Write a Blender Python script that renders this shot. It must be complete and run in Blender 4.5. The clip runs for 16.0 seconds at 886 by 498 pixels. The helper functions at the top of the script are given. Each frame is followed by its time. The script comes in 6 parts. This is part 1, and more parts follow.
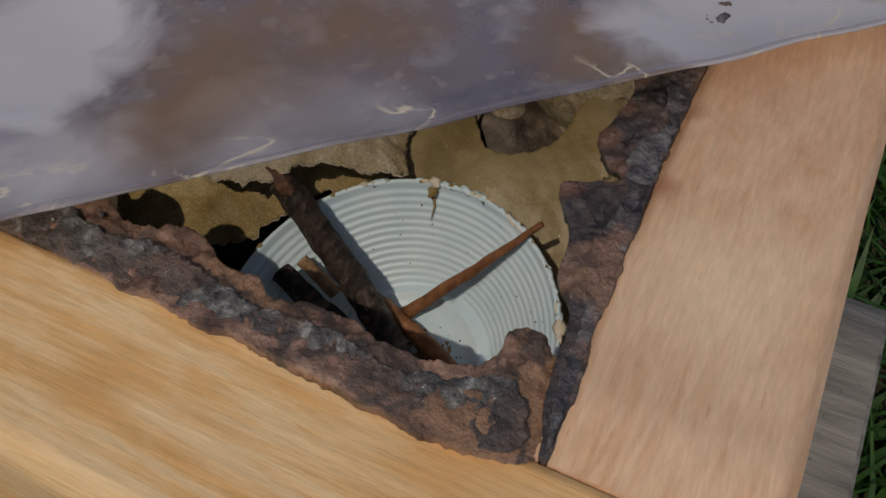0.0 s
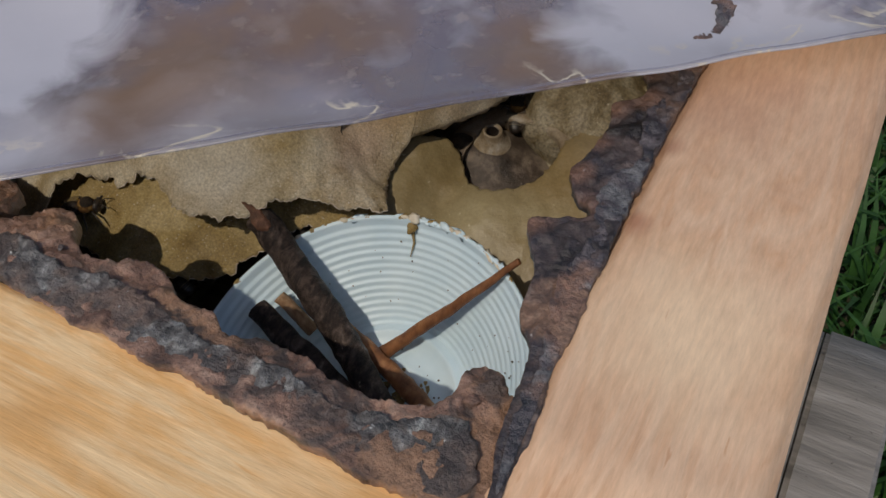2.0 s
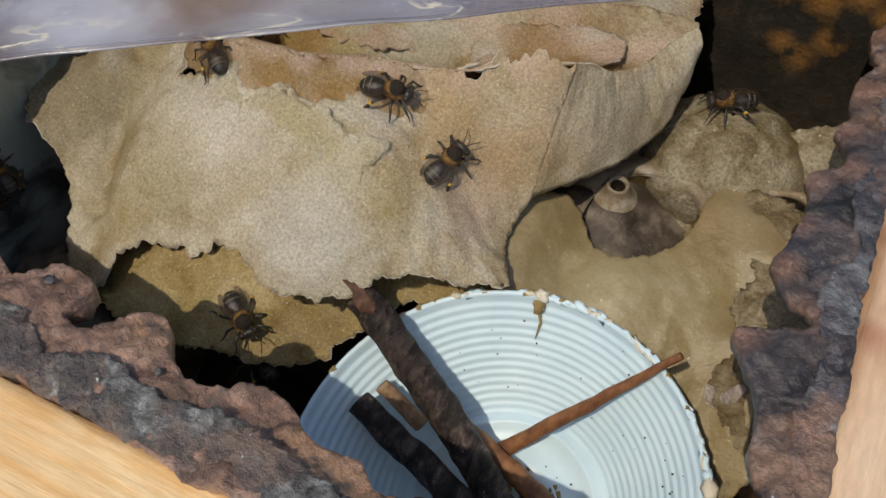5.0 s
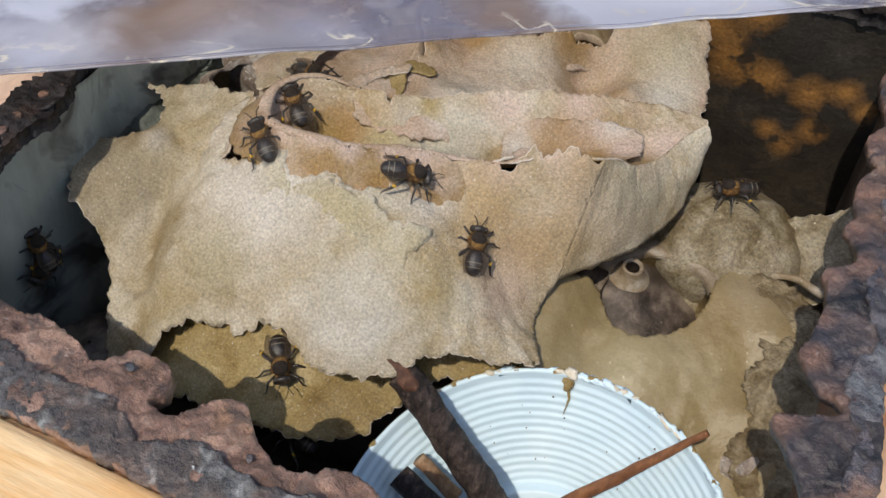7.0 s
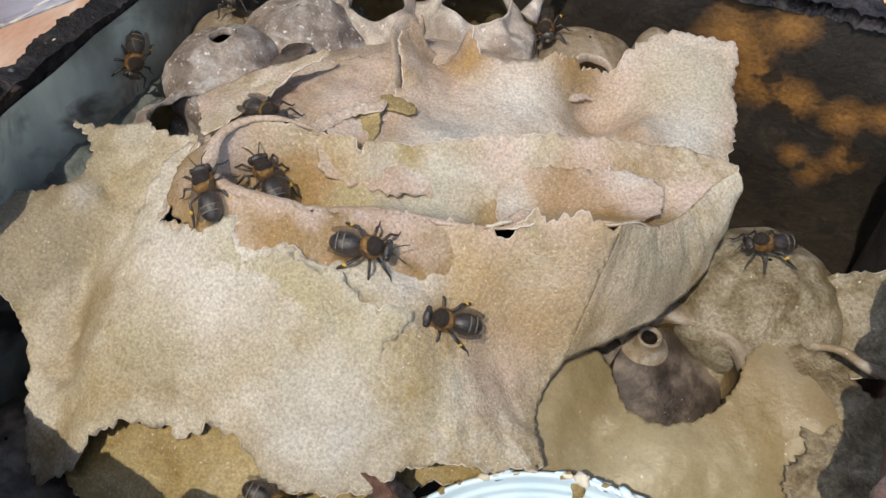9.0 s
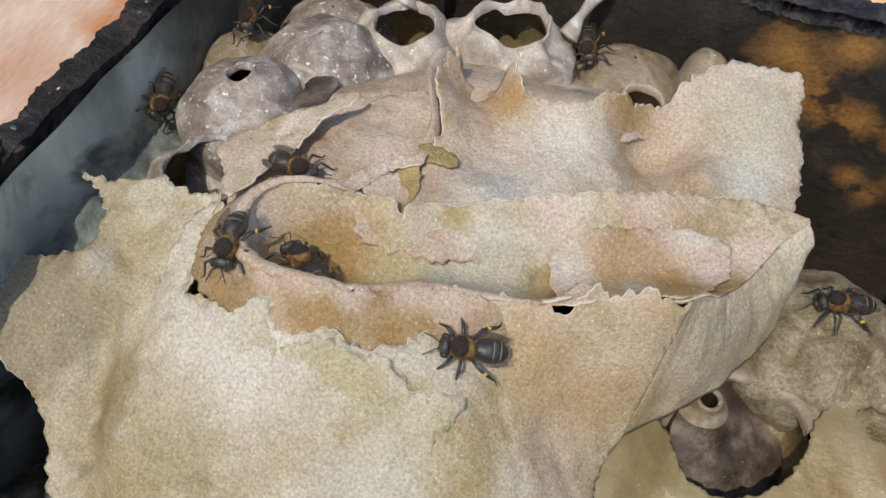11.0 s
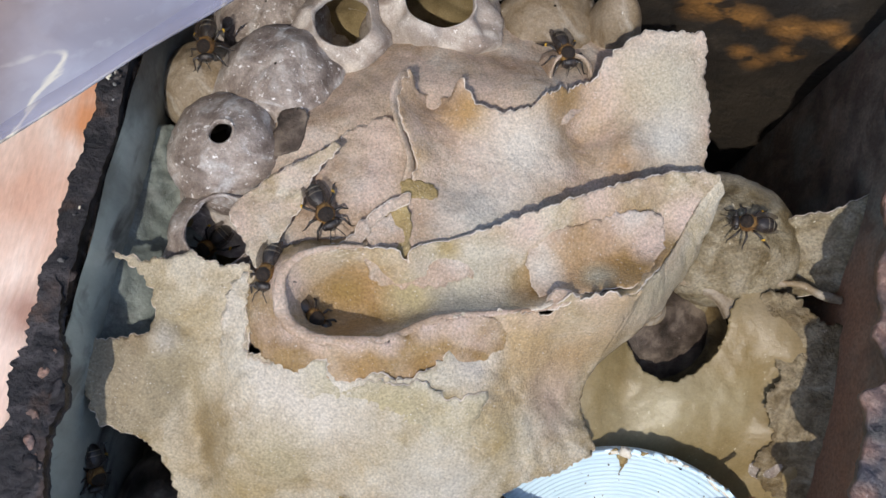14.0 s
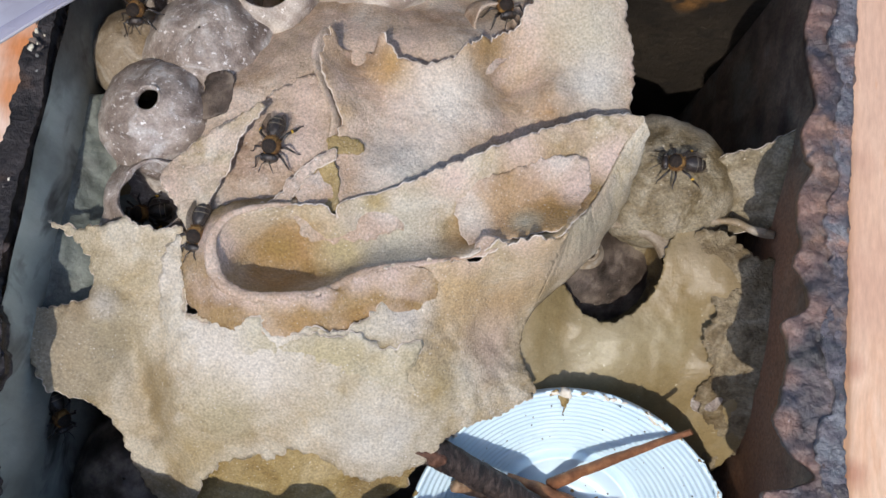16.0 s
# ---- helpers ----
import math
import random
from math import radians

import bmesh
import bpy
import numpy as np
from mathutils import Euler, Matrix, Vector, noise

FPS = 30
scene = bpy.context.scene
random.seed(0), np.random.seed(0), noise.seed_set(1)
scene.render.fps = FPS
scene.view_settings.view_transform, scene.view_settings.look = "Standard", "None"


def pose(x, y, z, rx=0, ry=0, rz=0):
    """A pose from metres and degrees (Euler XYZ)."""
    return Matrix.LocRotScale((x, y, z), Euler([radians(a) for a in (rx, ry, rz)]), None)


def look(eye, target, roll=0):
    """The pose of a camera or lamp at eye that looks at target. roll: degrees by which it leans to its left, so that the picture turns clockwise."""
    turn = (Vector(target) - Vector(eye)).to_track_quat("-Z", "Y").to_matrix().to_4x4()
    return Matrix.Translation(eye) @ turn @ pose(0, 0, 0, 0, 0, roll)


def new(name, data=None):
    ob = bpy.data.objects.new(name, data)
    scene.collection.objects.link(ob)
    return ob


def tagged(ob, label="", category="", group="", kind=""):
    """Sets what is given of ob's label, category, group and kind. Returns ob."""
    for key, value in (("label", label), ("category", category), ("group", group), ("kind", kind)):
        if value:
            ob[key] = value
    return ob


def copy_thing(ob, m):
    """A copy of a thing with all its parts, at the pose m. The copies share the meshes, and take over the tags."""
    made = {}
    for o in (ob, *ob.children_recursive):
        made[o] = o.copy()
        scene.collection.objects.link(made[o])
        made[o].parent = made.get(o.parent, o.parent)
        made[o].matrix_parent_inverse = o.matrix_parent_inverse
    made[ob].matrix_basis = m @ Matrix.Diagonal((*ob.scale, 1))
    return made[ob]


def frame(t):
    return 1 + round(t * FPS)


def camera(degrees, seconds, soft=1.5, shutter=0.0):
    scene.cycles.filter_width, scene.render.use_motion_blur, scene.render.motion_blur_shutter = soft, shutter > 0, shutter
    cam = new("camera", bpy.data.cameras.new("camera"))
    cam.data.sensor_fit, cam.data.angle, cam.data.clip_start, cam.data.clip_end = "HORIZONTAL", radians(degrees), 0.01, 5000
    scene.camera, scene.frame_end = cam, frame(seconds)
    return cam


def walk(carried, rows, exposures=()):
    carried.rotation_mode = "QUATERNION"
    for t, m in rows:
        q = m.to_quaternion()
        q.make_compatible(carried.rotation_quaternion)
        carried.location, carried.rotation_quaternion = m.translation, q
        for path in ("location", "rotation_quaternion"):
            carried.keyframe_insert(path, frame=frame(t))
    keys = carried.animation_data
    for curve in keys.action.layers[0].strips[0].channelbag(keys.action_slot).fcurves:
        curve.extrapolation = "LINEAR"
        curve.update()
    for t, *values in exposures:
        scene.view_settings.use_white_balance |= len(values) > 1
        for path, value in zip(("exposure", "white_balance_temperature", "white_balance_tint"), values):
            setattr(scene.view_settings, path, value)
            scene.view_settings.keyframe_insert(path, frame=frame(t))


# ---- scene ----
cam = camera(53.6, 16.0)
PATH = [
    (0.0, 0.0868, -0.1200, 0.2481, 38.83, 0.78, 26.11),
    (0.5, 0.0909, -0.1215, 0.2456, 37.77, 1.27, 26.26),
    (1.0, 0.0917, -0.1161, 0.2503, 37.15, 1.76, 26.21),
    (1.5, 0.0891, -0.1155, 0.2490, 39.63, 1.77, 26.84),
    (2.0, 0.0945, -0.1143, 0.2450, 41.49, 1.89, 27.55),
    (2.5, 0.0970, -0.1081, 0.2399, 41.22, 2.14, 27.18),
    (3.0, 0.0920, -0.1035, 0.2361, 40.56, 2.19, 26.64),
    (3.5, 0.0856, -0.1011, 0.2365, 40.48, 1.92, 26.39),
    (4.0, 0.0788, -0.1054, 0.2370, 40.65, 1.47, 26.71),
    (4.5, 0.0667, -0.1014, 0.2404, 40.82, 1.73, 26.96),
    (4.7, 0.0638, -0.0994, 0.2374, 40.64, 1.84, 27.08),
    (6.8, 0.0452, -0.1075, 0.2451, 41.73, -1.68, 24.84),
    (7.0, 0.0454, -0.1081, 0.2490, 43.42, -1.55, 24.76),
    (7.5, 0.0442, -0.1081, 0.2529, 43.36, -1.42, 24.68),
    (8.0, 0.0445, -0.1009, 0.2502, 42.70, -1.49, 24.18),
    (8.5, 0.0447, -0.0996, 0.2465, 41.94, -1.78, 23.89),
    (9.0, 0.0321, -0.0795, 0.2413, 41.23, -2.07, 23.48),
    (9.2, 0.0249, -0.0733, 0.2381, 40.93, -2.40, 23.66),
    (11.3, 0.0121, -0.0576, 0.2482, 35.55, -1.47, 22.06),
    (11.5, 0.0057, -0.0439, 0.2554, 30.85, -0.30, 19.74),
    (12.0, -0.0081, -0.0312, 0.2667, 23.93, -0.45, 15.07),
    (12.5, -0.0075, -0.0279, 0.2703, 21.00, -0.96, 13.38),
    (13.0, -0.0100, -0.0219, 0.2763, 17.06, -2.43, 11.29),
    (13.5, -0.0097, -0.0282, 0.2951, 16.21, -2.19, 10.11),
    (14.0, -0.0113, -0.0274, 0.2976, 15.18, -2.49, 9.35),
    (14.5, -0.0072, -0.0271, 0.3092, 13.97, -1.83, 7.32),
    (15.0, -0.0054, -0.0268, 0.3081, 13.35, -1.70, 6.17),
    (15.5, -0.0003, -0.0263, 0.3072, 12.58, -1.86, 5.78),
    (16.0, 0.0012, -0.0287, 0.3004, 12.96, -2.00, 6.51),
]
# stops, kelvin and tint: the clip starts dark and warm and ends cool
EXPOSURES = [(0.0, -1.43, 7900, 13), (0.5, -1.09, 7500, 12), (1.5, -1.05, 7400, 12), (2.0, -1.00, 7350, 12), (2.5, -0.86, 7450, 11), (3.5, -0.60, 7500, 11), (4.0, -0.66, 7500, 10), (4.7, -0.56, 7500, 8), (7.0, -0.25, 7050, 10),
             (9.2, -0.03, 6950, 9), (11.5, -0.09, 6800, 7), (13.0, -0.03, 6750, 7), (14.5, -0.09, 6450, 12), (15.5, -0.10, 6450, 12), (16.0, -0.02, 6500, 12)]
walk(cam, [(t, pose(*row)) for t, *row in PATH], EXPOSURES)


# ---------------------------------------------------------------- light
SUN_WAY = Vector((-0.06, -0.64, 1.0)).normalized()
sun = new("sun", bpy.data.lights.new("sun", "SUN"))
sun.data.energy, sun.data.angle, sun.data.color = 3.05, radians(0.6), (1.0, 0.95, 0.86)
sun.matrix_world = look(SUN_WAY * 3, (0, 0, 0))
world = bpy.data.worlds.new("sky")
scene.world = world
world.use_nodes = True
sky = world.node_tree.nodes.new("ShaderNodeTexSky")
sky.sky_type, sky.sun_disc = "NISHITA", False
sky.sun_elevation, sky.sun_rotation = math.asin(SUN_WAY.z), math.atan2(SUN_WAY.x, SUN_WAY.y)
world.node_tree.nodes["Background"].inputs[1].default_value = 0.23
world.node_tree.links.new(sky.outputs[0], world.node_tree.nodes["Background"].inputs[0])


# ---------------------------------------------------------------- materials
def material(name, stops, scale=300.0, detail=6.0, stretch=(1, 1, 1), rough=(0.7, 0.9), bump=0.3, bump_scale=2500.0, deep=0.0004,
             fleck=None, fleck_scale=1500.0, fleck_at=0.62, patch=None, patch_scale=60.0, patch_at=(0.45, 0.6), through_light=0.0,
             specular=0.4, metal=0.0, seed=0.0, warp=0.0, coat=0.0, fine=None, fine_scale=2800.0, zones=(), crease=0.0, streaked=False):
    """A node material: a ramp over stretched noise, larger patches and small flecks laid over it, and a fine relief."""
    m = bpy.data.materials.new(name)
    m.use_nodes = True
    nodes, links = m.node_tree.nodes, m.node_tree.links
    shader = nodes["Principled BSDF"]
    coords = nodes.new("ShaderNodeTexCoord")
    mapping = nodes.new("ShaderNodeMapping")
    mapping.inputs["Scale"].default_value = stretch
    mapping.inputs["Location"].default_value = (seed, seed * 1.7, seed * 0.6)
    links.new(coords.outputs["Object"], mapping.inputs["Vector"])

    def grain(at, size, fine, rough_noise=0.6, plain=False):
        n = nodes.new("ShaderNodeTexNoise")
        n.inputs["Scale"].default_value, n.inputs["Detail"].default_value = size, fine
        n.inputs["Roughness"].default_value = rough_noise
        links.new(coords.outputs["Object"] if plain else at.outputs["Vector"], n.inputs["Vector"])
        return n

    def ramp(source, colours):
        r = nodes.new("ShaderNodeValToRGB")
        while len(r.color_ramp.elements) < len(colours):
            r.color_ramp.elements.new(0.5)
        for e, (p, c) in zip(r.color_ramp.elements, colours):
            e.position, e.color = p, (*c, 1)
        links.new(source, r.inputs[0])
        return r

    def mix(mask, a, b):
        x = nodes.new("ShaderNodeMix")
        x.data_type = "RGBA"
        links.new(mask, x.inputs["Factor"])
        links.new(a, x.inputs["A"])
        if isinstance(b, tuple):
            x.inputs["B"].default_value = (*b, 1)
        else:
            links.new(b, x.inputs["B"])
        return x.outputs["Result"]

    base = grain(mapping, scale, detail)
    base.inputs["Distortion"].default_value = warp
    colour = ramp(base.outputs["Fac"], stops).outputs["Color"]
    for i, layer in enumerate(patch or []):
        p = grain(mapping, patch_scale * (1 + 0.6 * i), 4.0, 0.55, True)
        p.inputs["Distortion"].default_value = 0.4 + i
        mask = ramp(p.outputs["Fac"], [(patch_at[0], (0, 0, 0)), (patch_at[1], (0.85, 0.85, 0.85))])
        colour = mix(mask.outputs["Color"], colour, layer)
    f = grain(mapping, fleck_scale, 3.0, 0.7, not streaked)
    for zx, zy, zz, reach, tone in zones:
        away = nodes.new("ShaderNodeVectorMath")
        away.operation = "DISTANCE"
        away.inputs[1].default_value = (zx / 1000, zy / 1000, zz / 1000)
        links.new(coords.outputs["Object"], away.inputs[0])
        wander = nodes.new("ShaderNodeMath")
        wander.operation = "MULTIPLY_ADD"
        wander.inputs[1].default_value, wander.inputs[2].default_value = -reach / 900, reach / 1800
        edge = grain(mapping, 140, 5.0, 0.6, True)
        links.new(edge.outputs["Fac"], wander.inputs[0])
        total = nodes.new("ShaderNodeMath")
        links.new(away.outputs["Value"], total.inputs[0])
        links.new(wander.outputs[0], total.inputs[1])
        near = nodes.new("ShaderNodeMapRange")
        near.inputs["From Min"].default_value, near.inputs["From Max"].default_value = 1.35 * reach / 1000, 0.25 * reach / 1000
        near.inputs["To Max"].default_value = 0.9
        links.new(total.outputs[0], near.inputs["Value"])
        colour = mix(near.outputs[0], colour, tone)
    if fine:
        speckle = grain(mapping, fine_scale, 4.0, 0.7, not streaked)
        shade = ramp(speckle.outputs["Fac"], [(0.3, (fine[0],) * 3), (0.7, (fine[1],) * 3)])
        product = nodes.new("ShaderNodeMix")
        product.data_type, product.blend_type = "RGBA", "MULTIPLY"
        product.inputs["Factor"].default_value = 1.0
        links.new(colour, product.inputs["A"])
        links.new(shade.outputs["Color"], product.inputs["B"])
        colour = product.outputs["Result"]
    if fleck:
        mask = ramp(f.outputs["Fac"], [(fleck_at, (0, 0, 0)), (min(1, fleck_at + 0.08), (0.9, 0.9, 0.9))])
        colour = mix(mask.outputs["Color"], colour, fleck)
    links.new(colour, shader.inputs["Base Color"])
    span = nodes.new("ShaderNodeMapRange")
    span.inputs["To Min"].default_value, span.inputs["To Max"].default_value = rough
    links.new(f.outputs["Fac"], span.inputs["Value"])
    links.new(span.outputs[0], shader.inputs["Roughness"])
    shader.inputs["Specular IOR Level"].default_value = specular
    shader.inputs["Metallic"].default_value = metal
    shader.inputs["Coat Weight"].default_value = coat
    relief = grain(mapping, bump_scale, 5.0, 0.65)
    bumped = nodes.new("ShaderNodeBump")
    bumped.inputs["Strength"].default_value, bumped.inputs["Distance"].default_value = bump, deep
    links.new(relief.outputs["Fac"], bumped.inputs["Height"])
    if crease:
        fold = grain(mapping, 260, 4.0, 0.5, True)
        fold.inputs["Distortion"].default_value = 1.2
        creased = nodes.new("ShaderNodeBump")
        creased.inputs["Strength"].default_value, creased.inputs["Distance"].default_value = 1.0, crease
        links.new(fold.outputs["Fac"], creased.inputs["Height"])
        links.new(creased.outputs[0], bumped.inputs["Normal"])
    links.new(bumped.outputs[0], shader.inputs["Normal"])
    if through_light:
        glow = nodes.new("ShaderNodeBsdfTranslucent")
        links.new(colour, glow.inputs["Color"])
        both = nodes.new("ShaderNodeMixShader")
        both.inputs[0].default_value = through_light
        links.new(shader.outputs[0], both.inputs[1])
        links.new(glow.outputs[0], both.inputs[2])
        links.new(both.outputs[0], nodes["Material Output"].inputs["Surface"])
    return m


def wood(name, pale, mid, dark, along, seed, zones=(), streak=0.10):
    """Planed board: long fine grain lines, broad soft bands and a few darker pores."""
    stretch = (1, streak, 1) if along == "y" else (streak, 1, 1)
    half = tuple(0.62 * a + 0.38 * b for a, b in zip(mid, dark))
    return material(name, [(0.28, half), (0.40, mid), (0.50, pale), (0.58, mid), (0.66, pale), (0.76, mid)], 95, 9, stretch, (0.5, 0.8), 0.5, 900, 0.0004,
                    fleck=half, fleck_scale=520, fleck_at=0.66, patch=[half, pale], patch_scale=30,
                    patch_at=(0.50, 0.78), seed=seed, specular=0.25, warp=0.7, fine=(0.84, 1.06), fine_scale=1300, zones=zones, streaked=True)


WOOD_PINK = wood("planed_pinkish_wood", (0.74, 0.51, 0.35), (0.65, 0.395, 0.245), (0.44, 0.215, 0.115), "y", 0.3,
                 [(75.6, -24, 150, 2.6, (0.46, 0.23, 0.14)), (75.4, -6, 150, 2.4, (0.42, 0.22, 0.14)), (76, 12, 150, 3, (0.46, 0.25, 0.16)), (76.5, 32, 150, 3.4, (0.46, 0.25, 0.16)), (86, 16, 150, 6, (0.64, 0.38, 0.25)), (88, -40, 150, 14, (0.84, 0.62, 0.42)), (88, 62, 150, 60, (0.56, 0.35, 0.24)), (79, 8, 150, 12, (0.55, 0.33, 0.22))], 0.16)
WOOD_LEFT = wood("rough_pinkish_wood", (0.82, 0.66, 0.57), (0.75, 0.54, 0.44), (0.50, 0.27, 0.18), "y", 5.3,
                 [(-77.5, 35, 150, 6, (0.60, 0.21, 0.06)), (-77.5, 26, 150, 5, (0.60, 0.24, 0.09)), (-84, 10, 150, 10, (0.62, 0.36, 0.26)), (-78, -10, 150, 5, (0.36, 0.20, 0.15))], 0.22)
WOOD_GOLD = wood("planed_golden_wood", (0.88, 0.63, 0.36), (0.80, 0.46, 0.19), (0.58, 0.25, 0.065), "x", 1.9, [(-20, -92, 150, 9, (0.70, 0.33, 0.10)), (-60, -86, 150, 8, (0.72, 0.35, 0.11)), (20, -88, 150, 6, (0.74, 0.40, 0.15)), (-40, -98, 150, 7, (0.68, 0.32, 0.10))], 0.09)
WOOD_GREY = material("weathered_grey_wood", [(0.3, (0.10, 0.095, 0.09)), (0.55, (0.27, 0.255, 0.24)), (0.75, (0.40, 0.385, 0.37))], 120, 9,
                     (0.12, 1, 1), (0.8, 0.95), 0.8, 500, 0.001, fleck=(0.07, 0.06, 0.055), fleck_scale=260, fleck_at=0.66)
# zones: near-black along the top edge and in the back corner
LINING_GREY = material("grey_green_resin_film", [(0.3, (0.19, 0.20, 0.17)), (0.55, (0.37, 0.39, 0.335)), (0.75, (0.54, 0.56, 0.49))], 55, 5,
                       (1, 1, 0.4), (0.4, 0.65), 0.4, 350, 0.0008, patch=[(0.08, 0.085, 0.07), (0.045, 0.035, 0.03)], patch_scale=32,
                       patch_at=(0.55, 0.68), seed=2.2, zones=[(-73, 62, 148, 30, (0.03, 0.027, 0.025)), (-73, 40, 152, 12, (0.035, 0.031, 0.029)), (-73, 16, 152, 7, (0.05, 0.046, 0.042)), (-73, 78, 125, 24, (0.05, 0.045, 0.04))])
CURTAIN = material("teal_grey_resin_film", [(0.3, (0.09, 0.105, 0.095)), (0.55, (0.18, 0.205, 0.185)), (0.75, (0.30, 0.33, 0.30))], 90, 6, (1, 1, 1), (0.4, 0.65), 0.6, 500, 0.0008,
                   patch=[(0.06, 0.06, 0.05), (0.24, 0.26, 0.23)], patch_scale=60, patch_at=(0.52, 0.66), seed=2.9, warp=0.8, fine=(0.75, 1.12), fine_scale=1200)
LINING_DARK = material("dark_resin_stained_wood", [(0.3, (0.014, 0.011, 0.009)), (0.55, (0.036, 0.029, 0.022)), (0.75, (0.076, 0.058, 0.042))], 90, 7,
                       (1, 1, 1), (0.45, 0.7), 0.6, 500, 0.0008, fleck=(0.024, 0.020, 0.016), fleck_scale=110, fleck_at=0.53, seed=3.1, fine=(0.6, 1.2), fine_scale=1200,
                       zones=[(x, 83.5, z, r, (0.36, 0.175, 0.05)) for x, z, r in ((56, 126, 4.5), (46, 127, 5), (37, 129, 6.5), (30, 138, 7), (64, 129, 3.6), (60, 116, 3.4), (55, 110, 3.6), (50, 113.5, 3), (69, 125, 2.8), (40, 143, 5))]
                       + [(x, 83.5, z, r, (0.032, 0.028, 0.024)) for x, z, r in ((53.4, 118, 3.2), (66.5, 120.5, 2.6), (52, 139, 6.5), (61, 135, 4), (41, 134, 2.5))]
                       + [(54, 83.5, 84, 26, (0.05, 0.040, 0.030))])
LINING_RED = material("reddish_raw_wood", [(0.3, (0.105, 0.075, 0.054)), (0.55, (0.225, 0.165, 0.117)), (0.75, (0.360, 0.270, 0.195))], 110, 8,
                      (1, 1, 1), (0.5, 0.8), 0.6, 600, 0.0006, patch=[(0.21, 0.205, 0.165), (0.12, 0.08, 0.055)], patch_scale=55, patch_at=(0.5, 0.64), fine=(0.62, 1.2), fine_scale=1200,
                      zones=[(74, y, z, r, (0.31, 0.155, 0.09)) for y, z, r in ((24, 122, 15), (2, 116, 18), (-26, 110, 22), (-56, 110, 22))]
                      + [(74, 58, 117, 4, (0.24, 0.19, 0.135)), (74, 54, 110, 4, (0.05, 0.038, 0.03)), (74, 63, 112, 3.5, (0.22, 0.165, 0.11)), (74, 48, 124, 4, (0.045, 0.033, 0.027))])
RESIN = material("dark_propolis_crust", [(0.32, (0.010, 0.009, 0.012)), (0.44, (0.038, 0.032, 0.039)), (0.55, (0.094, 0.077, 0.083)), (0.70, (0.205, 0.176, 0.180))],
                 170, 10, (1, 1, 1), (0.12, 0.55), 0.9, 900, 0.0008, fleck=(0.60, 0.60, 0.60), fleck_scale=520, fleck_at=0.71,
                 patch=[(0.26, 0.135, 0.085), (0.17, 0.17, 0.175)], patch_scale=70, patch_at=(0.52, 0.64), specular=0.9, fine=(0.5, 1.3), fine_scale=1100, warp=0.8)
RESIN_BLACK = material("black_propolis", [(0.34, (0.006, 0.005, 0.006)), (0.48, (0.018, 0.015, 0.017)), (0.62, (0.05, 0.043, 0.045))], 190, 9, (1, 1, 1), (0.3, 0.7), 0.9, 900, 0.0008,
                       fleck=(0.55, 0.55, 0.56), fleck_scale=420, fleck_at=0.715, patch=[(0.085, 0.05, 0.035)], patch_scale=80, patch_at=(0.58, 0.68), specular=0.35, fine=(0.5, 1.3), fine_scale=1100, warp=0.8, seed=3.0)
RESIN_LILAC = material("lilac_propolis_crust", [(0.34, (0.010, 0.009, 0.009)), (0.45, (0.045, 0.034, 0.034)), (0.55, (0.093, 0.069, 0.064)), (0.68, (0.172, 0.133, 0.125))],
                       130, 9, (1, 1, 1), (0.25, 0.6), 0.7, 900, 0.0006, fleck=(0.66, 0.63, 0.62), fleck_scale=520, fleck_at=0.715,
                       patch=[(0.25, 0.145, 0.095), (0.04, 0.036, 0.045)], patch_scale=70, patch_at=(0.50, 0.62), specular=0.6, fine=(0.5, 1.3), fine_scale=1300, warp=0.9, seed=4.0, crease=0.0006,
                       zones=[(x, y, 149.5, r, (0.20, 0.108, 0.076)) for x, y, r in ((66, 37, 4), (66, 22, 3.6), (66.5, 12, 3.4), (68.5, 3, 3), (64.5, -1, 2.6), (67, 47, 4), (64.5, -9, 2.2), (64, -17, 2.6), (67.5, -24, 3), (62, -30, 3), (67, 60, 5))])
RESIN_SILVER = material("silvery_propolis_crust", [(0.34, (0.018, 0.017, 0.017)), (0.45, (0.086, 0.081, 0.077)), (0.55, (0.190, 0.184, 0.178)), (0.68, (0.483, 0.494, 0.471))],
                        260, 10, (1, 1, 1), (0.15, 0.6), 1.0, 800, 0.0010, fleck=(0.80, 0.82, 0.80), fleck_scale=420, fleck_at=0.68,
                        patch=[(0.17, 0.105, 0.075), (0.06, 0.045, 0.04)], patch_scale=85, patch_at=(0.46, 0.56), specular=0.8, fine=(0.5, 1.3), fine_scale=1100, warp=0.8, seed=2.0)
RESIN_BROWN = material("brown_propolis_crust", [(0.32, (0.057, 0.031, 0.022)), (0.44, (0.187, 0.101, 0.069)), (0.55, (0.327, 0.186, 0.132)), (0.70, (0.489, 0.319, 0.236))],
                       140, 10, (1, 1, 1), (0.15, 0.6), 0.9, 900, 0.0008, fleck=(0.62, 0.62, 0.60), fleck_scale=480, fleck_at=0.71,
                       patch=[(0.36, 0.20, 0.115), (0.075, 0.058, 0.05)], patch_scale=62, patch_at=(0.52, 0.62), specular=0.7, fine=(0.62, 1.2), fine_scale=1300, warp=0.8)
PALE, GOLD, AMBER, GREY, ROSE = (0.73, 0.66, 0.56), (0.43, 0.315, 0.135), (0.46, 0.275, 0.10), (0.64, 0.605, 0.53), (0.70, 0.535, 0.435)
HONEYED = (0.42, 0.245, 0.08)


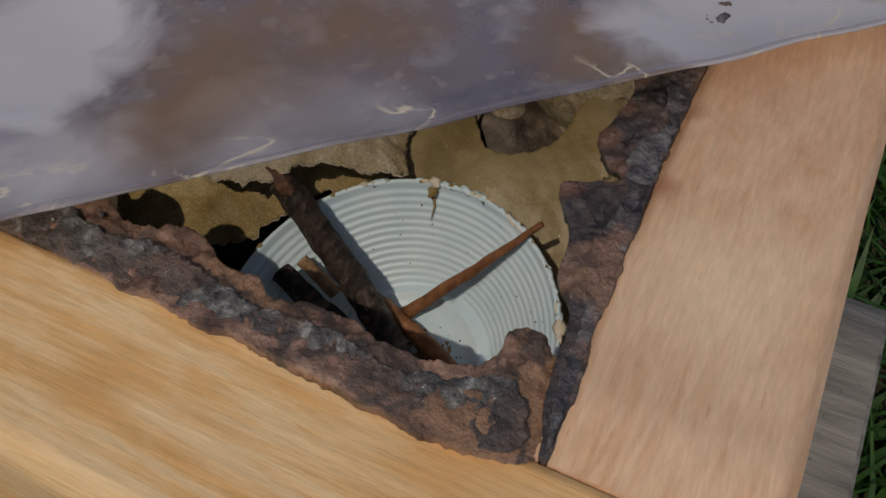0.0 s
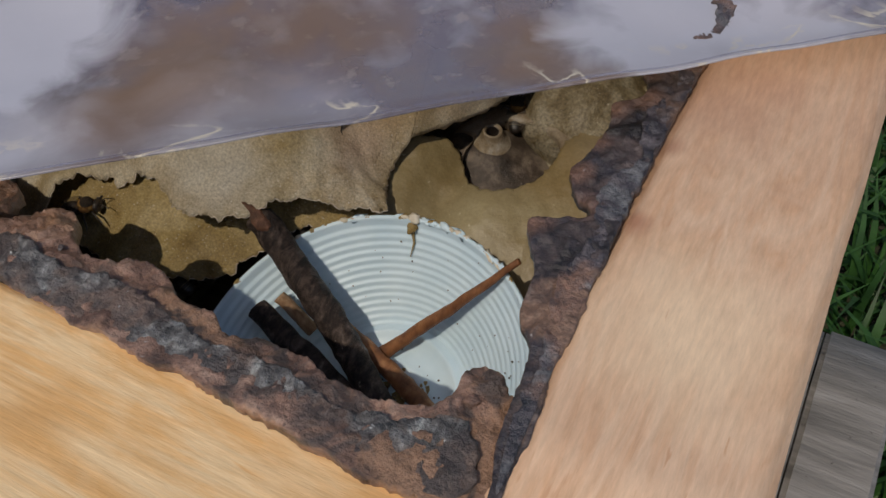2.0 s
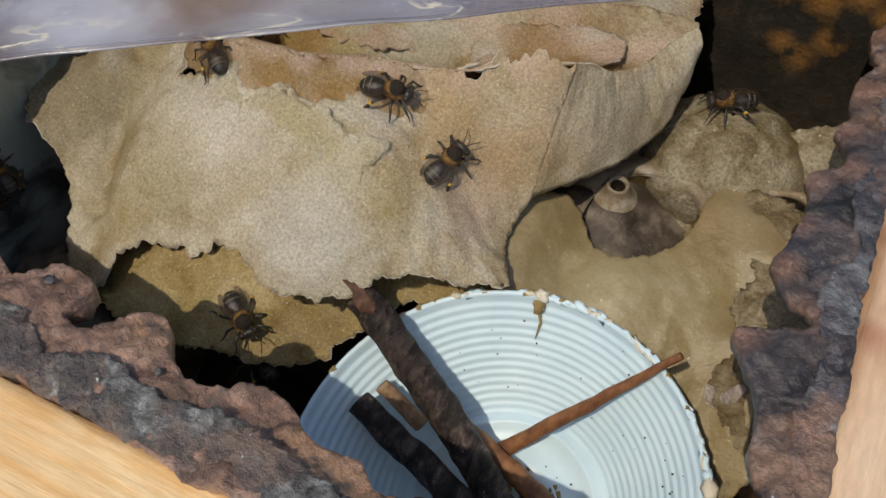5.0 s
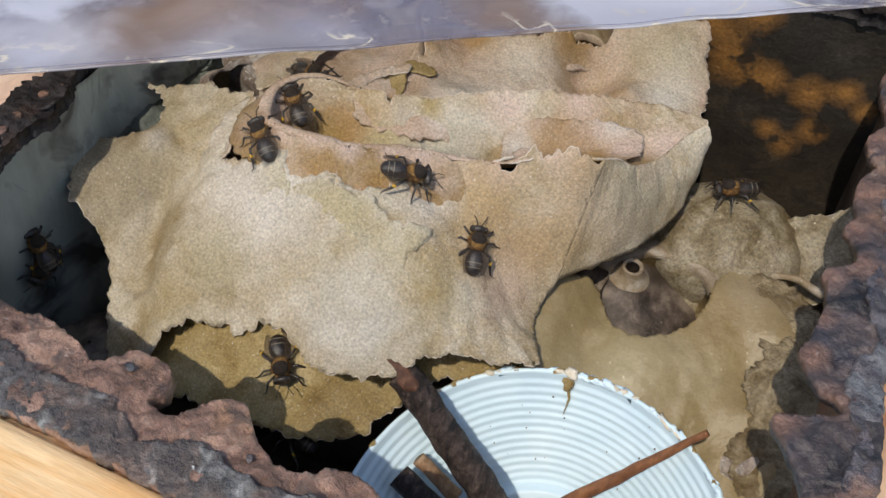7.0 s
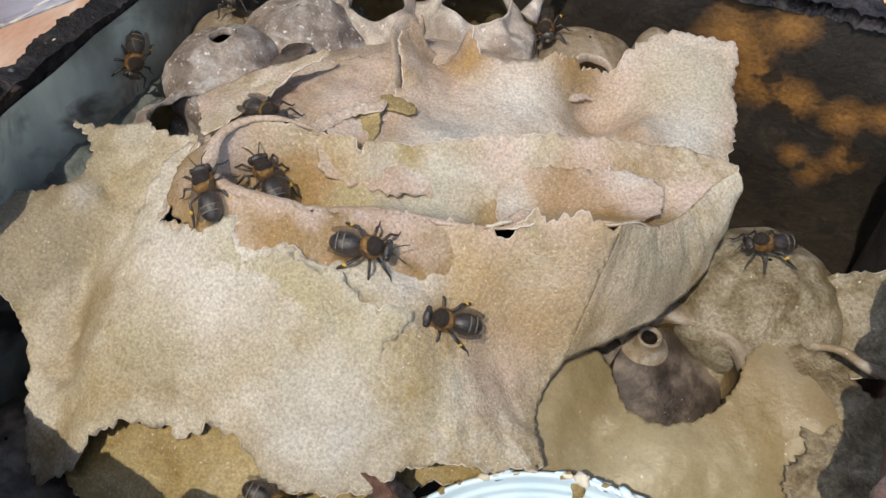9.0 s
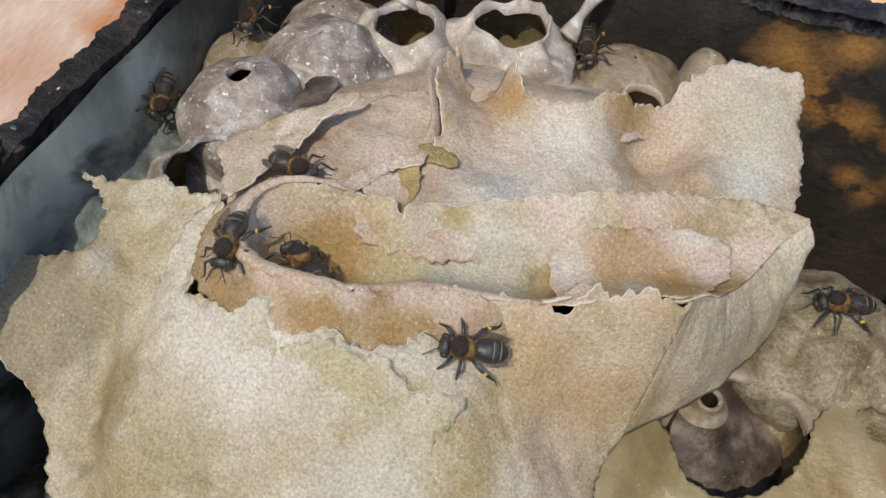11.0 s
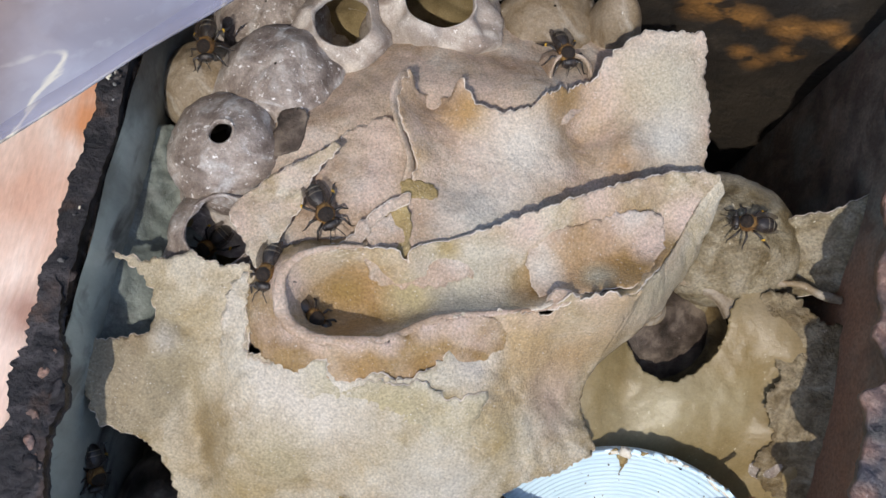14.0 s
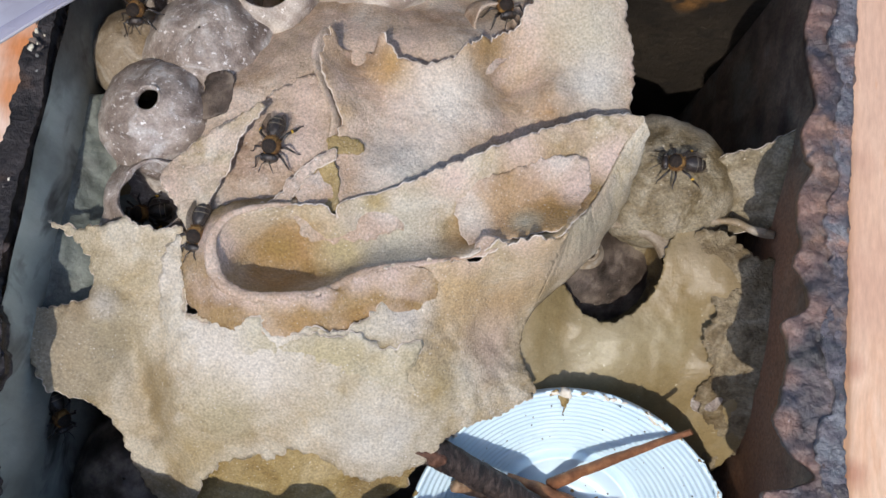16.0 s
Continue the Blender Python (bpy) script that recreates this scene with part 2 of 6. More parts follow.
def cerumen(name, stops, zones, seed, shine=0.18, patch_tone=GOLD, second=ROSE):
    """Thin waxy nest paper: mottled at a few millimetres, grainy with painted glints at a fraction of one."""
    # near-white flecks put tiny glints into the colour
    return material(name, stops, 95, 9, (1, 1, 1), (0.3, 0.7), 0.7, 2000, 0.0005, fleck=(0.90, 0.86, 0.78), fleck_scale=2100, fleck_at=0.64,
                    patch=[patch_tone, second], patch_scale=36, patch_at=(0.42, 0.72), through_light=shine, seed=seed, warp=0.7, fine=(0.60, 1.24),
                    fine_scale=2000, zones=zones, crease=0.0003)


PAPER_STOPS = [(0.34, (0.329, 0.243, 0.114)), (0.44, (0.479, 0.375, 0.230)), (0.52, (0.592, 0.495, 0.348)), (0.61, (0.733, 0.657, 0.522))]
ROSE_STOPS = [(0.34, (0.384, 0.247, 0.148)), (0.44, (0.518, 0.380, 0.264)), (0.52, (0.603, 0.478, 0.368)), (0.61, (0.687, 0.592, 0.493))]
PAPER = cerumen("pale_cerumen", PAPER_STOPS, (), 0.7)
# besides wax tones, zones paint crease shade in the dents and a highlight on the flap
PAPER_FRONT = cerumen("pale_front_cerumen", PAPER_STOPS,
                      [(8, -1, 140, 12, (0.52, 0.355, 0.175)), (22, 4, 138, 8, (0.60, 0.44, 0.27)), (-1, 2, 144, 4, (0.64, 0.47, 0.33)), (8, 5, 145, 4, (0.64, 0.47, 0.33)), (17, 9, 148, 4, ROSE), (29, 12, 136, 8, (0.62, 0.48, 0.34)), (-64, -2, 138, 8, (0.46, 0.385, 0.25)), (-61, -15, 134, 9, (0.40, 0.33, 0.19)), (-56, -9, 139, 3, (0.33, 0.25, 0.13)), (-54.5, -15, 136, 3, (0.33, 0.25, 0.13)), (-52, -22, 131, 3.5, (0.33, 0.25, 0.13)), (-30, -15, 138, 13, PALE), (-6, -24, 125, 11, GREY),
                       (-3, -4, 140, 6, PALE), (-50, -26, 126, 8, (0.39, 0.29, 0.15)), (-40, -33, 122, 7, GOLD), (-38, -5, 144, 6, AMBER), (-68, -18, 131, 8, (0.48, 0.38, 0.24)), (2, -14, 128, 7, GOLD), (-58.5, -9.5, 140, 3.6, (0.74, 0.68, 0.59)), (-67, -14, 133, 12, (0.38, 0.315, 0.22)), (-64, -8, 136, 4, (0.30, 0.22, 0.13)), (15, 1, 132, 8, (0.50, 0.345, 0.185)), (14.5, -7, 127, 7, (0.55, 0.415, 0.31)), (22, 8, 146, 7, (0.56, 0.40, 0.245)), (30, 16, 139, 9, (0.45, 0.385, 0.27)), (33, 22, 144, 5, (0.52, 0.40, 0.29)), (24, 6, 131, 5, (0.46, 0.34, 0.19)), (-35, -26, 131, 8, (0.50, 0.42, 0.26))], 0.7, 0.18, GOLD, (0.64, 0.58, 0.46))
PAPER_PALE = cerumen("silky_pale_cerumen", [(0.34, (0.427, 0.332, 0.190)), (0.44, (0.551, 0.461, 0.323)), (0.52, (0.646, 0.575, 0.451)), (0.61, (0.750, 0.694, 0.598))],
                     [(-34, -14, 138, 8, PALE), (-24, -19, 134, 6, (0.50, 0.41, 0.22)), (-8, -24, 126, 9, (0.70, 0.67, 0.61)), (-30, -27, 127, 8, (0.70, 0.66, 0.58)), (-14, -13, 140, 4, (0.50, 0.40, 0.22)), (-50, -2, 142, 6, PALE), (-41, -20, 134, 4, GOLD),
                      (-19, -29, 122, 5, (0.50, 0.42, 0.25)), (-40, -12, 142, 4, PALE), (-15, -15, 141, 7, (0.52, 0.435, 0.255)), (-1, -13, 138, 5, (0.54, 0.45, 0.28)), (-26, -11, 141, 6, (0.54, 0.455, 0.28))], 0.2, 0.18, (0.50, 0.42, 0.24), (0.68, 0.63, 0.53))
PAPER_LIP = cerumen("rosy_brown_cerumen", [(0.34, (0.36, 0.22, 0.12)), (0.44, (0.48, 0.325, 0.215)), (0.52, (0.57, 0.42, 0.305)), (0.61, (0.68, 0.55, 0.44))], (), 3.3, 0.2, (0.50, 0.33, 0.19))
PAPER_ROSE = cerumen("rosy_cerumen", ROSE_STOPS, (), 4.4, 0.22, (0.56, 0.42, 0.29))
PAPER_TROUGH = cerumen("golden_trough_cerumen", PAPER_STOPS, [(-27, 2, 143, 9.5, HONEYED), (-37.5, 3, 146, 4.5, ROSE), (-33, 8, 145, 3, (0.56, 0.42, 0.27)), (-6, 9, 142, 10, (0.53, 0.49, 0.38)), (-16, 6, 142, 5, (0.47, 0.385, 0.20)), (-28, 4, 142, 3.5, (0.36, 0.24, 0.08)), (21, 22, 142, 9, HONEYED), (20, 17, 141, 4, GREY), (7, 11, 142, 5, HONEYED), (33, 30, 141, 5, ROSE), (3, 21, 146, 4, ROSE), (-11, 15, 146, 3, GOLD),
                                                           (-20, 13, 145, 5, GOLD), (14, 29, 145, 5, ROSE)], 4.9, 0.2, AMBER)
PAPER_FLAP = cerumen("golden_flap_cerumen", ROSE_STOPS, [(17, 15, 143, 8, HONEYED), (23, 18, 143, 6, HONEYED), (17.5, 14.6, 143, 3, (0.56, 0.53, 0.40)), (7, 14, 143.5, 3.6, PALE), (26, 23, 143, 3.6, ROSE)], 5.1, 0.2, AMBER)
PAPER_UPPER = cerumen("rosy_upper_cerumen", ROSE_STOPS, [(8, 49, 147, 7, AMBER), (-11, 41, 147, 5, AMBER), (12, 46, 145, 5, (0.44, 0.31, 0.15)), (-5, 22, 144, 9, GREY), (26, 53, 145, 11, (0.58, 0.51, 0.38)),
                                                         (0, 36, 145, 9, PALE), (28, 44, 142, 7, GREY)], 5.6, 0.22, AMBER)
PAPER_AMBER = cerumen("amber_cerumen", [(0.30, (0.22, 0.125, 0.04)), (0.45, (0.36, 0.225, 0.09)), (0.55, (0.45, 0.31, 0.155)), (0.70, (0.56, 0.44, 0.28))],
                      [(-35, -5, 147.5, 3.2, ROSE), (-30, -6.2, 148.2, 2.8, ROSE), (-24, -5.6, 148.2, 2.8, ROSE), (-18, -4, 147, 2.8, ROSE), (-12, 0, 146, 3.2, ROSE), (-6, 2, 145, 3.5, ROSE), (-40, 4, 146, 3.5, ROSE), (-22, -9.5, 145, 4, HONEYED), (-12, -7, 141, 4, HONEYED)], 6.0, 0.25, AMBER)
PAPER_GOLD = cerumen("golden_cerumen", [(0.30, (0.192, 0.120, 0.036)), (0.45, (0.324, 0.222, 0.078)), (0.55, (0.426, 0.312, 0.126)), (0.70, (0.564, 0.450, 0.246))], (), 5.2, 0.12, (0.23, 0.15, 0.05), (0.42, 0.32, 0.16))
POT_ROSE = material("rosy_grey_cerumen", [(0.30, (0.225, 0.171, 0.138)), (0.44, (0.328, 0.270, 0.226)), (0.56, (0.421, 0.360, 0.310)), (0.70, (0.599, 0.540, 0.477))],
                    110, 8, (1, 1, 1), (0.35, 0.7), 0.5, 1500, 0.0005, fleck=(0.82, 0.79, 0.75), fleck_scale=700, fleck_at=0.64,
                    patch=[(0.38, 0.28, 0.22), (0.66, 0.60, 0.53)], patch_scale=55, patch_at=(0.5, 0.64), seed=6.9, warp=1.0, fine=(0.68, 1.16))
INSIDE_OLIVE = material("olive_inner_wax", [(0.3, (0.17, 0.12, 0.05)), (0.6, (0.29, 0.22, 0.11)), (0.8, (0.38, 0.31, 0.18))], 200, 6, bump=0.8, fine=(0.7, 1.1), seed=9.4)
POT_GREY = material("greyish_brown_cerumen", [(0.30, (0.147, 0.109, 0.089)), (0.43, (0.254, 0.204, 0.173)), (0.55, (0.362, 0.304, 0.264)), (0.68, (0.587, 0.532, 0.479))],
                    150, 9, (1, 1, 1), (0.3, 0.65), 0.5, 1500, 0.0005, fleck=(0.80, 0.77, 0.74), fleck_scale=800, fleck_at=0.60,
                    patch=[(0.17, 0.125, 0.10), (0.50, 0.47, 0.445)], patch_scale=85, patch_at=(0.50, 0.66), seed=6.3, warp=0.5, fine=(0.62, 1.2), fine_scale=1700)
POT_TAN = material("dull_tan_cerumen", [(0.30, (0.12, 0.08, 0.04)), (0.43, (0.205, 0.15, 0.092)), (0.55, (0.29, 0.23, 0.16)), (0.70, (0.44, 0.38, 0.30))],
                   110, 9, (1, 1, 1), (0.3, 0.65), 0.5, 1500, 0.0005, fleck=(0.70, 0.66, 0.57), fleck_scale=1000, fleck_at=0.67,
                   patch=[(0.28, 0.20, 0.11), (0.48, 0.43, 0.36)], patch_scale=60, patch_at=(0.50, 0.66), seed=3.7, warp=1.0, fine=(0.7, 1.15), fine_scale=1900)
POT_DOME = material("speckled_olive_cerumen", [(0.32, (0.129, 0.093, 0.045)), (0.44, (0.194, 0.148, 0.081)), (0.55, (0.267, 0.219, 0.138)), (0.68, (0.378, 0.331, 0.237))],
                    230, 9, (1, 1, 1), (0.25, 0.6), 0.7, 1500, 0.0006, fleck=(0.66, 0.61, 0.49), fleck_scale=900, fleck_at=0.66,
                    patch=[(0.37, 0.32, 0.235)], patch_scale=70, patch_at=(0.50, 0.64), seed=2.7, warp=0.6, fine=(0.48, 1.35), fine_scale=1600,
                    zones=[(42, 19, 116, 8, (0.22, 0.145, 0.05)), (45, 14, 117, 6, (0.20, 0.13, 0.045)), (37, 26, 118, 6, (0.25, 0.17, 0.07))])
POT_BROWN = material("lumpy_brown_wax", [(0.30, (0.11, 0.075, 0.035)), (0.43, (0.20, 0.15, 0.085)), (0.55, (0.29, 0.23, 0.145)), (0.70, (0.44, 0.38, 0.27))],
                     170, 9, (1, 1, 1), (0.3, 0.6), 1.0, 1000, 0.0008, fleck=(0.62, 0.56, 0.44), fleck_scale=700, fleck_at=0.69,
                     patch=[(0.16, 0.11, 0.05), (0.36, 0.29, 0.18)], patch_scale=85, patch_at=(0.50, 0.62), seed=5.7, warp=1.0, fine=(0.62, 1.2), fine_scale=1500, crease=0.0010)
EDGE = material("thin_pale_torn_wax", [(0.3, (0.66, 0.55, 0.44)), (0.5, (0.78, 0.68, 0.57)), (0.7, (0.86, 0.79, 0.70))], 400, 6, rough=(0.5, 0.8), bump=0.5, bump_scale=2500,
                deep=0.0003, through_light=0.3, seed=1.3)
BOWL = material("golden_brown_wax", [(0.32, (0.05, 0.032, 0.013)), (0.48, (0.105, 0.07, 0.028)), (0.62, (0.175, 0.12, 0.052)), (0.75, (0.27, 0.20, 0.10))], 130, 8, (1, 1, 1), (0.25, 0.55), 0.7, 1100, 0.0005,
                fleck=(0.50, 0.42, 0.28), fleck_scale=620, fleck_at=0.70, fine=(0.7, 1.15), fine_scale=1500, seed=2.6, warp=0.8)
HONEY_WAX = material("smooth_yellow_wax", [(0.3, (0.21, 0.145, 0.058)), (0.48, (0.28, 0.212, 0.102)), (0.62, (0.34, 0.275, 0.155)), (0.75, (0.42, 0.355, 0.225))], 60, 7,
                     (1, 1, 1), (0.25, 0.5), 0.45, 900, 0.0004, fleck=(0.66, 0.60, 0.44), fleck_scale=560, fleck_at=0.68,
                     patch=[(0.33, 0.235, 0.11)], patch_scale=42, patch_at=(0.52, 0.70), seed=7.7, specular=0.5, through_light=0.1, fine=(0.84, 1.08), fine_scale=1500,
                     zones=[(38, -5, 118, 9, (0.40, 0.34, 0.205)), (66, 14, 120, 9, (0.30, 0.225, 0.125)), (68, 2, 117, 9, (0.27, 0.20, 0.105)), (66, -10, 112, 10, (0.27, 0.19, 0.085)),
                            (56, 19, 122, 6, (0.34, 0.265, 0.16)), (60, -22, 100, 11, (0.33, 0.24, 0.11)), (70, 8, 119, 5, (0.20, 0.14, 0.07))])
DARK_WAX = material("dark_brown_wax", [(0.34, (0.028, 0.020, 0.014)), (0.47, (0.075, 0.055, 0.042)), (0.60, (0.19, 0.15, 0.115))], 160, 8,
                    (1, 1, 1), (0.3, 0.6), 0.6, 1200, 0.0005, fleck=(0.36, 0.31, 0.26), fleck_scale=700, fleck_at=0.69, seed=8.1)
# wax tone with the shade of cavities put into its colour
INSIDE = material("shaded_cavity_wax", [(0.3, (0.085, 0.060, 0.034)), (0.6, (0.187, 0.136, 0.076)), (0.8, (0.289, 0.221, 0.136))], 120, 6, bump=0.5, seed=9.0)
WHITE = material("white_plastic", [(0.3, (0.570, 0.752, 0.866)), (0.7, (0.684, 0.849, 0.946))], 90, 4, rough=(0.3, 0.45), bump=0.08, bump_scale=900,
                 fleck=(0.30, 0.25, 0.17), fleck_scale=900, fleck_at=0.765, specular=0.5)
WAX_CRUMB = material("pale_wax_crumbs", [(0.3, (0.60, 0.53, 0.40)), (0.7, (0.78, 0.74, 0.64))], 500, 5, bump=0.6, bump_scale=1200)
BARK = material("dark_bark", [(0.36, (0.010, 0.007, 0.006)), (0.48, (0.038, 0.025, 0.021)), (0.58, (0.085, 0.06, 0.05)), (0.68, (0.17, 0.13, 0.11))], 520, 9, (1, 0.35, 0.6),
                (0.45, 0.8), 1.0, 1000, 0.0010, fleck=(0.30, 0.26, 0.22), fleck_scale=800, fleck_at=0.68, fine=(0.55, 1.25), fine_scale=1700, warp=0.8)
TWIG_RED = material("reddish_brown_twig", [(0.3, (0.12, 0.045, 0.02)), (0.55, (0.27, 0.115, 0.05)), (0.75, (0.40, 0.20, 0.09))], 420, 7, (1, 1, 0.2),
                    (0.45, 0.7), 0.6, 1200, 0.0005, fleck=(0.05, 0.025, 0.015), fleck_scale=800, fleck_at=0.70)
TWIG_DARK = material("dark_red_split_wood", [(0.3, (0.045, 0.02, 0.012)), (0.55, (0.13, 0.06, 0.036)), (0.75, (0.26, 0.14, 0.09))], 600, 7, (1, 1, 0.3), (0.5, 0.8), 0.8, 1200, 0.0005)
TWIG_PALE = material("split_pale_wood", [(0.3, (0.14, 0.075, 0.04)), (0.5, (0.27, 0.16, 0.09)), (0.7, (0.45, 0.31, 0.20))], 500, 6, (1, 1, 0.2))
SOIL = material("dark_soil", [(0.3, (0.02, 0.016, 0.012)), (0.55, (0.055, 0.042, 0.03)), (0.75, (0.10, 0.075, 0.05))], 30, 9, rough=(0.85, 1), bump=0.9,
                bump_scale=90, deep=0.01, patch=[(0.035, 0.06, 0.02)], patch_scale=6)
GRASS = material("green_grass_blades", [(0.3, (0.015, 0.05, 0.012)), (0.55, (0.035, 0.11, 0.022)), (0.8, (0.08, 0.19, 0.04))], 25, 4, rough=(0.4, 0.6),
                 bump=0.2, bump_scale=300, through_light=0.25)
BEE_BLACK = material("black_chitin", [(0.3, (0.010, 0.008, 0.007)), (0.55, (0.030, 0.023, 0.019)), (0.75, (0.085, 0.06, 0.042))], 900, 4, rough=(0.25, 0.5), bump=0.5, bump_scale=3500,
                     deep=0.0002, specular=0.6)
BEE_RUST = material("rusty_thorax_fur", [(0.32, (0.035, 0.017, 0.007)), (0.5, (0.19, 0.09, 0.026)), (0.70, (0.50, 0.30, 0.09))], 620, 5, rough=(0.6, 0.9),
                    bump=0.9, bump_scale=4200, deep=0.0004, through_light=0.15)
BEE_DARK = material("dark_thorax_fuzz", [(0.3, (0.010, 0.008, 0.007)), (0.6, (0.035, 0.022, 0.014)), (0.8, (0.11, 0.06, 0.025))], 1900, 5, rough=(0.5, 0.85),
                    bump=1.0, bump_scale=4500, deep=0.0004)
BEE_YELLOW = material("yellow_pollen", [(0.3, (0.55, 0.30, 0.03)), (0.7, (0.80, 0.52, 0.08))], 1800, 4, bump=0.7, bump_scale=4000)
BEE_BAND = material("pale_abdomen_band", [(0.3, (0.10, 0.08, 0.055)), (0.7, (0.24, 0.21, 0.16))], 1500, 4)


def clear(name, tint, rough, strength, index=1.46):
    m = bpy.data.materials.new(name)
    m.use_nodes = True
    nodes, links = m.node_tree.nodes, m.node_tree.links
    gloss = nodes.new("ShaderNodeBsdfPrincipled")
    gloss.inputs["Base Color"].default_value = (*tint, 1)
    gloss.inputs["Roughness"].default_value, gloss.inputs["IOR"].default_value = rough, index
    see = nodes.new("ShaderNodeBsdfTransparent")
    see.inputs["Color"].default_value = (0.93, 0.93, 0.95, 1)
    noise_mask, coords = nodes.new("ShaderNodeTexNoise"), nodes.new("ShaderNodeTexCoord")
    noise_mask.inputs["Scale"].default_value, noise_mask.inputs["Detail"].default_value = 45, 6
    links.new(coords.outputs["Object"], noise_mask.inputs["Vector"])
    span = nodes.new("ShaderNodeMapRange")
    span.inputs["From Min"].default_value, span.inputs["From Max"].default_value = 0.35, 0.7
    span.inputs["To Min"].default_value, span.inputs["To Max"].default_value = strength
    links.new(noise_mask.outputs["Fac"], span.inputs["Value"])
    both = nodes.new("ShaderNodeMixShader")
    links.new(span.outputs[0], both.inputs[0])
    links.new(see.outputs[0], both.inputs[1])
    links.new(gloss.outputs[0], both.inputs[2])
    links.new(both.outputs[0], nodes["Material Output"].inputs["Surface"])
    return m


def plastic_film():
    """Thin glossy film, cloudy in places, with painted sky sheen and crumbly veins of wax stuck near its edge."""
    m = clear("milky_plastic_film", (0.19, 0.18, 0.235), 0.14, (0.5, 0.9))
    nodes, links = m.node_tree.nodes, m.node_tree.links
    coords = nodes.new("ShaderNodeTexCoord")
    last = nodes["Material Output"].inputs["Surface"].links[0].from_socket

    def cover(mask, colour, under, rough):
        layer, both = nodes.new("ShaderNodeBsdfPrincipled"), nodes.new("ShaderNodeMixShader")
        layer.inputs["Base Color"].default_value, layer.inputs["Roughness"].default_value = (*colour, 1), rough
        links.new(mask, both.inputs[0])
        links.new(under, both.inputs[1])
        links.new(layer.outputs[0], both.inputs[2])
        return both.outputs[0]

    def maths(kind, a, b):
        n = nodes.new("ShaderNodeMath")
        n.operation = kind
        for k, v in enumerate((a, b)):
            if isinstance(v, float):
                n.inputs[k].default_value = v
            else:
                links.new(v, n.inputs[k])
        return n.outputs[0]

    def cloud(scale, detail, warp=0.0):
        n = nodes.new("ShaderNodeTexNoise")
        n.inputs["Scale"].default_value, n.inputs["Detail"].default_value, n.inputs["Distortion"].default_value = scale, detail, warp
        links.new(coords.outputs["Object"], n.inputs["Vector"])
        return n.outputs["Fac"]

    def span(value, a, b, top=1.0):
        n = nodes.new("ShaderNodeMapRange")
        n.inputs["From Min"].default_value, n.inputs["From Max"].default_value, n.inputs["To Max"].default_value = a, b, top
        links.new(value, n.inputs["Value"])
        return n.outputs[0]

    # brown resin stains, cloudy folds, white sky reflections put into the colour, then the veins of wax
    last = cover(span(cloud(30, 8, 0.5), 0.50, 0.62, 0.5), (0.15, 0.105, 0.085), last, 0.4)
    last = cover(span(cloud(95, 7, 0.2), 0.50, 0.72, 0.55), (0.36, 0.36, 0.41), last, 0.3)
    last = cover(span(cloud(260, 5), 0.60, 0.70, 0.5), (0.30, 0.27, 0.27), last, 0.4)
    brown = ((-0.036, 0.026, 0.022, 0.75), (-0.048, 0.012, 0.018, 0.6), (0.022, 0.014, 0.015, 0.8), (0.032, 0.004, 0.010, 0.7), (-0.012, 0.034, 0.022, 0.6), (0.070, 0.010, 0.010, 0.6))
    # white patches paint the sky's sheen on the film
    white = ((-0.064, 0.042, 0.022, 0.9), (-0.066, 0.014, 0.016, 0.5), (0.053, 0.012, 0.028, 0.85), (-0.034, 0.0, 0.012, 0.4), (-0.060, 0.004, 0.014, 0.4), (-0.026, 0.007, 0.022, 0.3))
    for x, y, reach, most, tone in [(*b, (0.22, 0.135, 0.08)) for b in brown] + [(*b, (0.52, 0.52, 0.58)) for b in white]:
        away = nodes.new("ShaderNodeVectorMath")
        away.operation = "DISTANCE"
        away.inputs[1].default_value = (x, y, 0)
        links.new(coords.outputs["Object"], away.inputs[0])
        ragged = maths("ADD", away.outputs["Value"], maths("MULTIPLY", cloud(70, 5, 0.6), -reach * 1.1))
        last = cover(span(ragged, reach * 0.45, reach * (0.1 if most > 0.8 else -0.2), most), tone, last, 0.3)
    axes = nodes.new("ShaderNodeSeparateXYZ")
    links.new(coords.outputs["Object"], axes.inputs[0])
    vein = maths("ABSOLUTE", maths("SUBTRACT", cloud(46, 8, 0.9), 0.5), 0.0)
    strand = maths("MULTIPLY", span(vein, 0.022, 0.006), span(cloud(60, 4), 0.50, 0.58))
    strand = maths("MULTIPLY", strand, span(axes.outputs["Y"], 0.013, 0.007))
    last = cover(strand, (0.66, 0.60, 0.49), last, 0.8)
    links.new(last, nodes["Material Output"].inputs["Surface"])
    return m


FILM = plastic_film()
FILM_FOLD = clear("folded_plastic_film", (0.36, 0.35, 0.44), 0.2, (0.25, 0.75))
WING = clear("smoky_insect_wing", (0.045, 0.032, 0.023), 0.5, (0.35, 0.75), 1.25)


# ---------------------------------------------------------------- building helpers
def part(name, mesh, mat, parent=None, label="", smooth=True):
    """Links a bmesh or a (vertices, faces) pair as one mesh object, under a thing where one is given."""
    data = bpy.data.meshes.new(name)
    if isinstance(mesh, tuple):
        data.from_pydata([tuple(v) for v in mesh[0]], [], [tuple(f) for f in mesh[1]])
    else:
        mesh.to_mesh(data)
        mesh.free()
    data.materials.append(mat)
    if smooth:
        data.polygons.foreach_set("use_smooth", [True] * len(data.polygons))
    ob = new(name, data)
    if parent:
        ob.parent = parent
    if label:
        ob["label"] = label
    return ob


def thing(name, label, category, group="", at=(0, 0, 0)):
    ob = new(name)
    ob.empty_display_size = 0.01
    ob.location = at
    return tagged(ob, label, category, group)


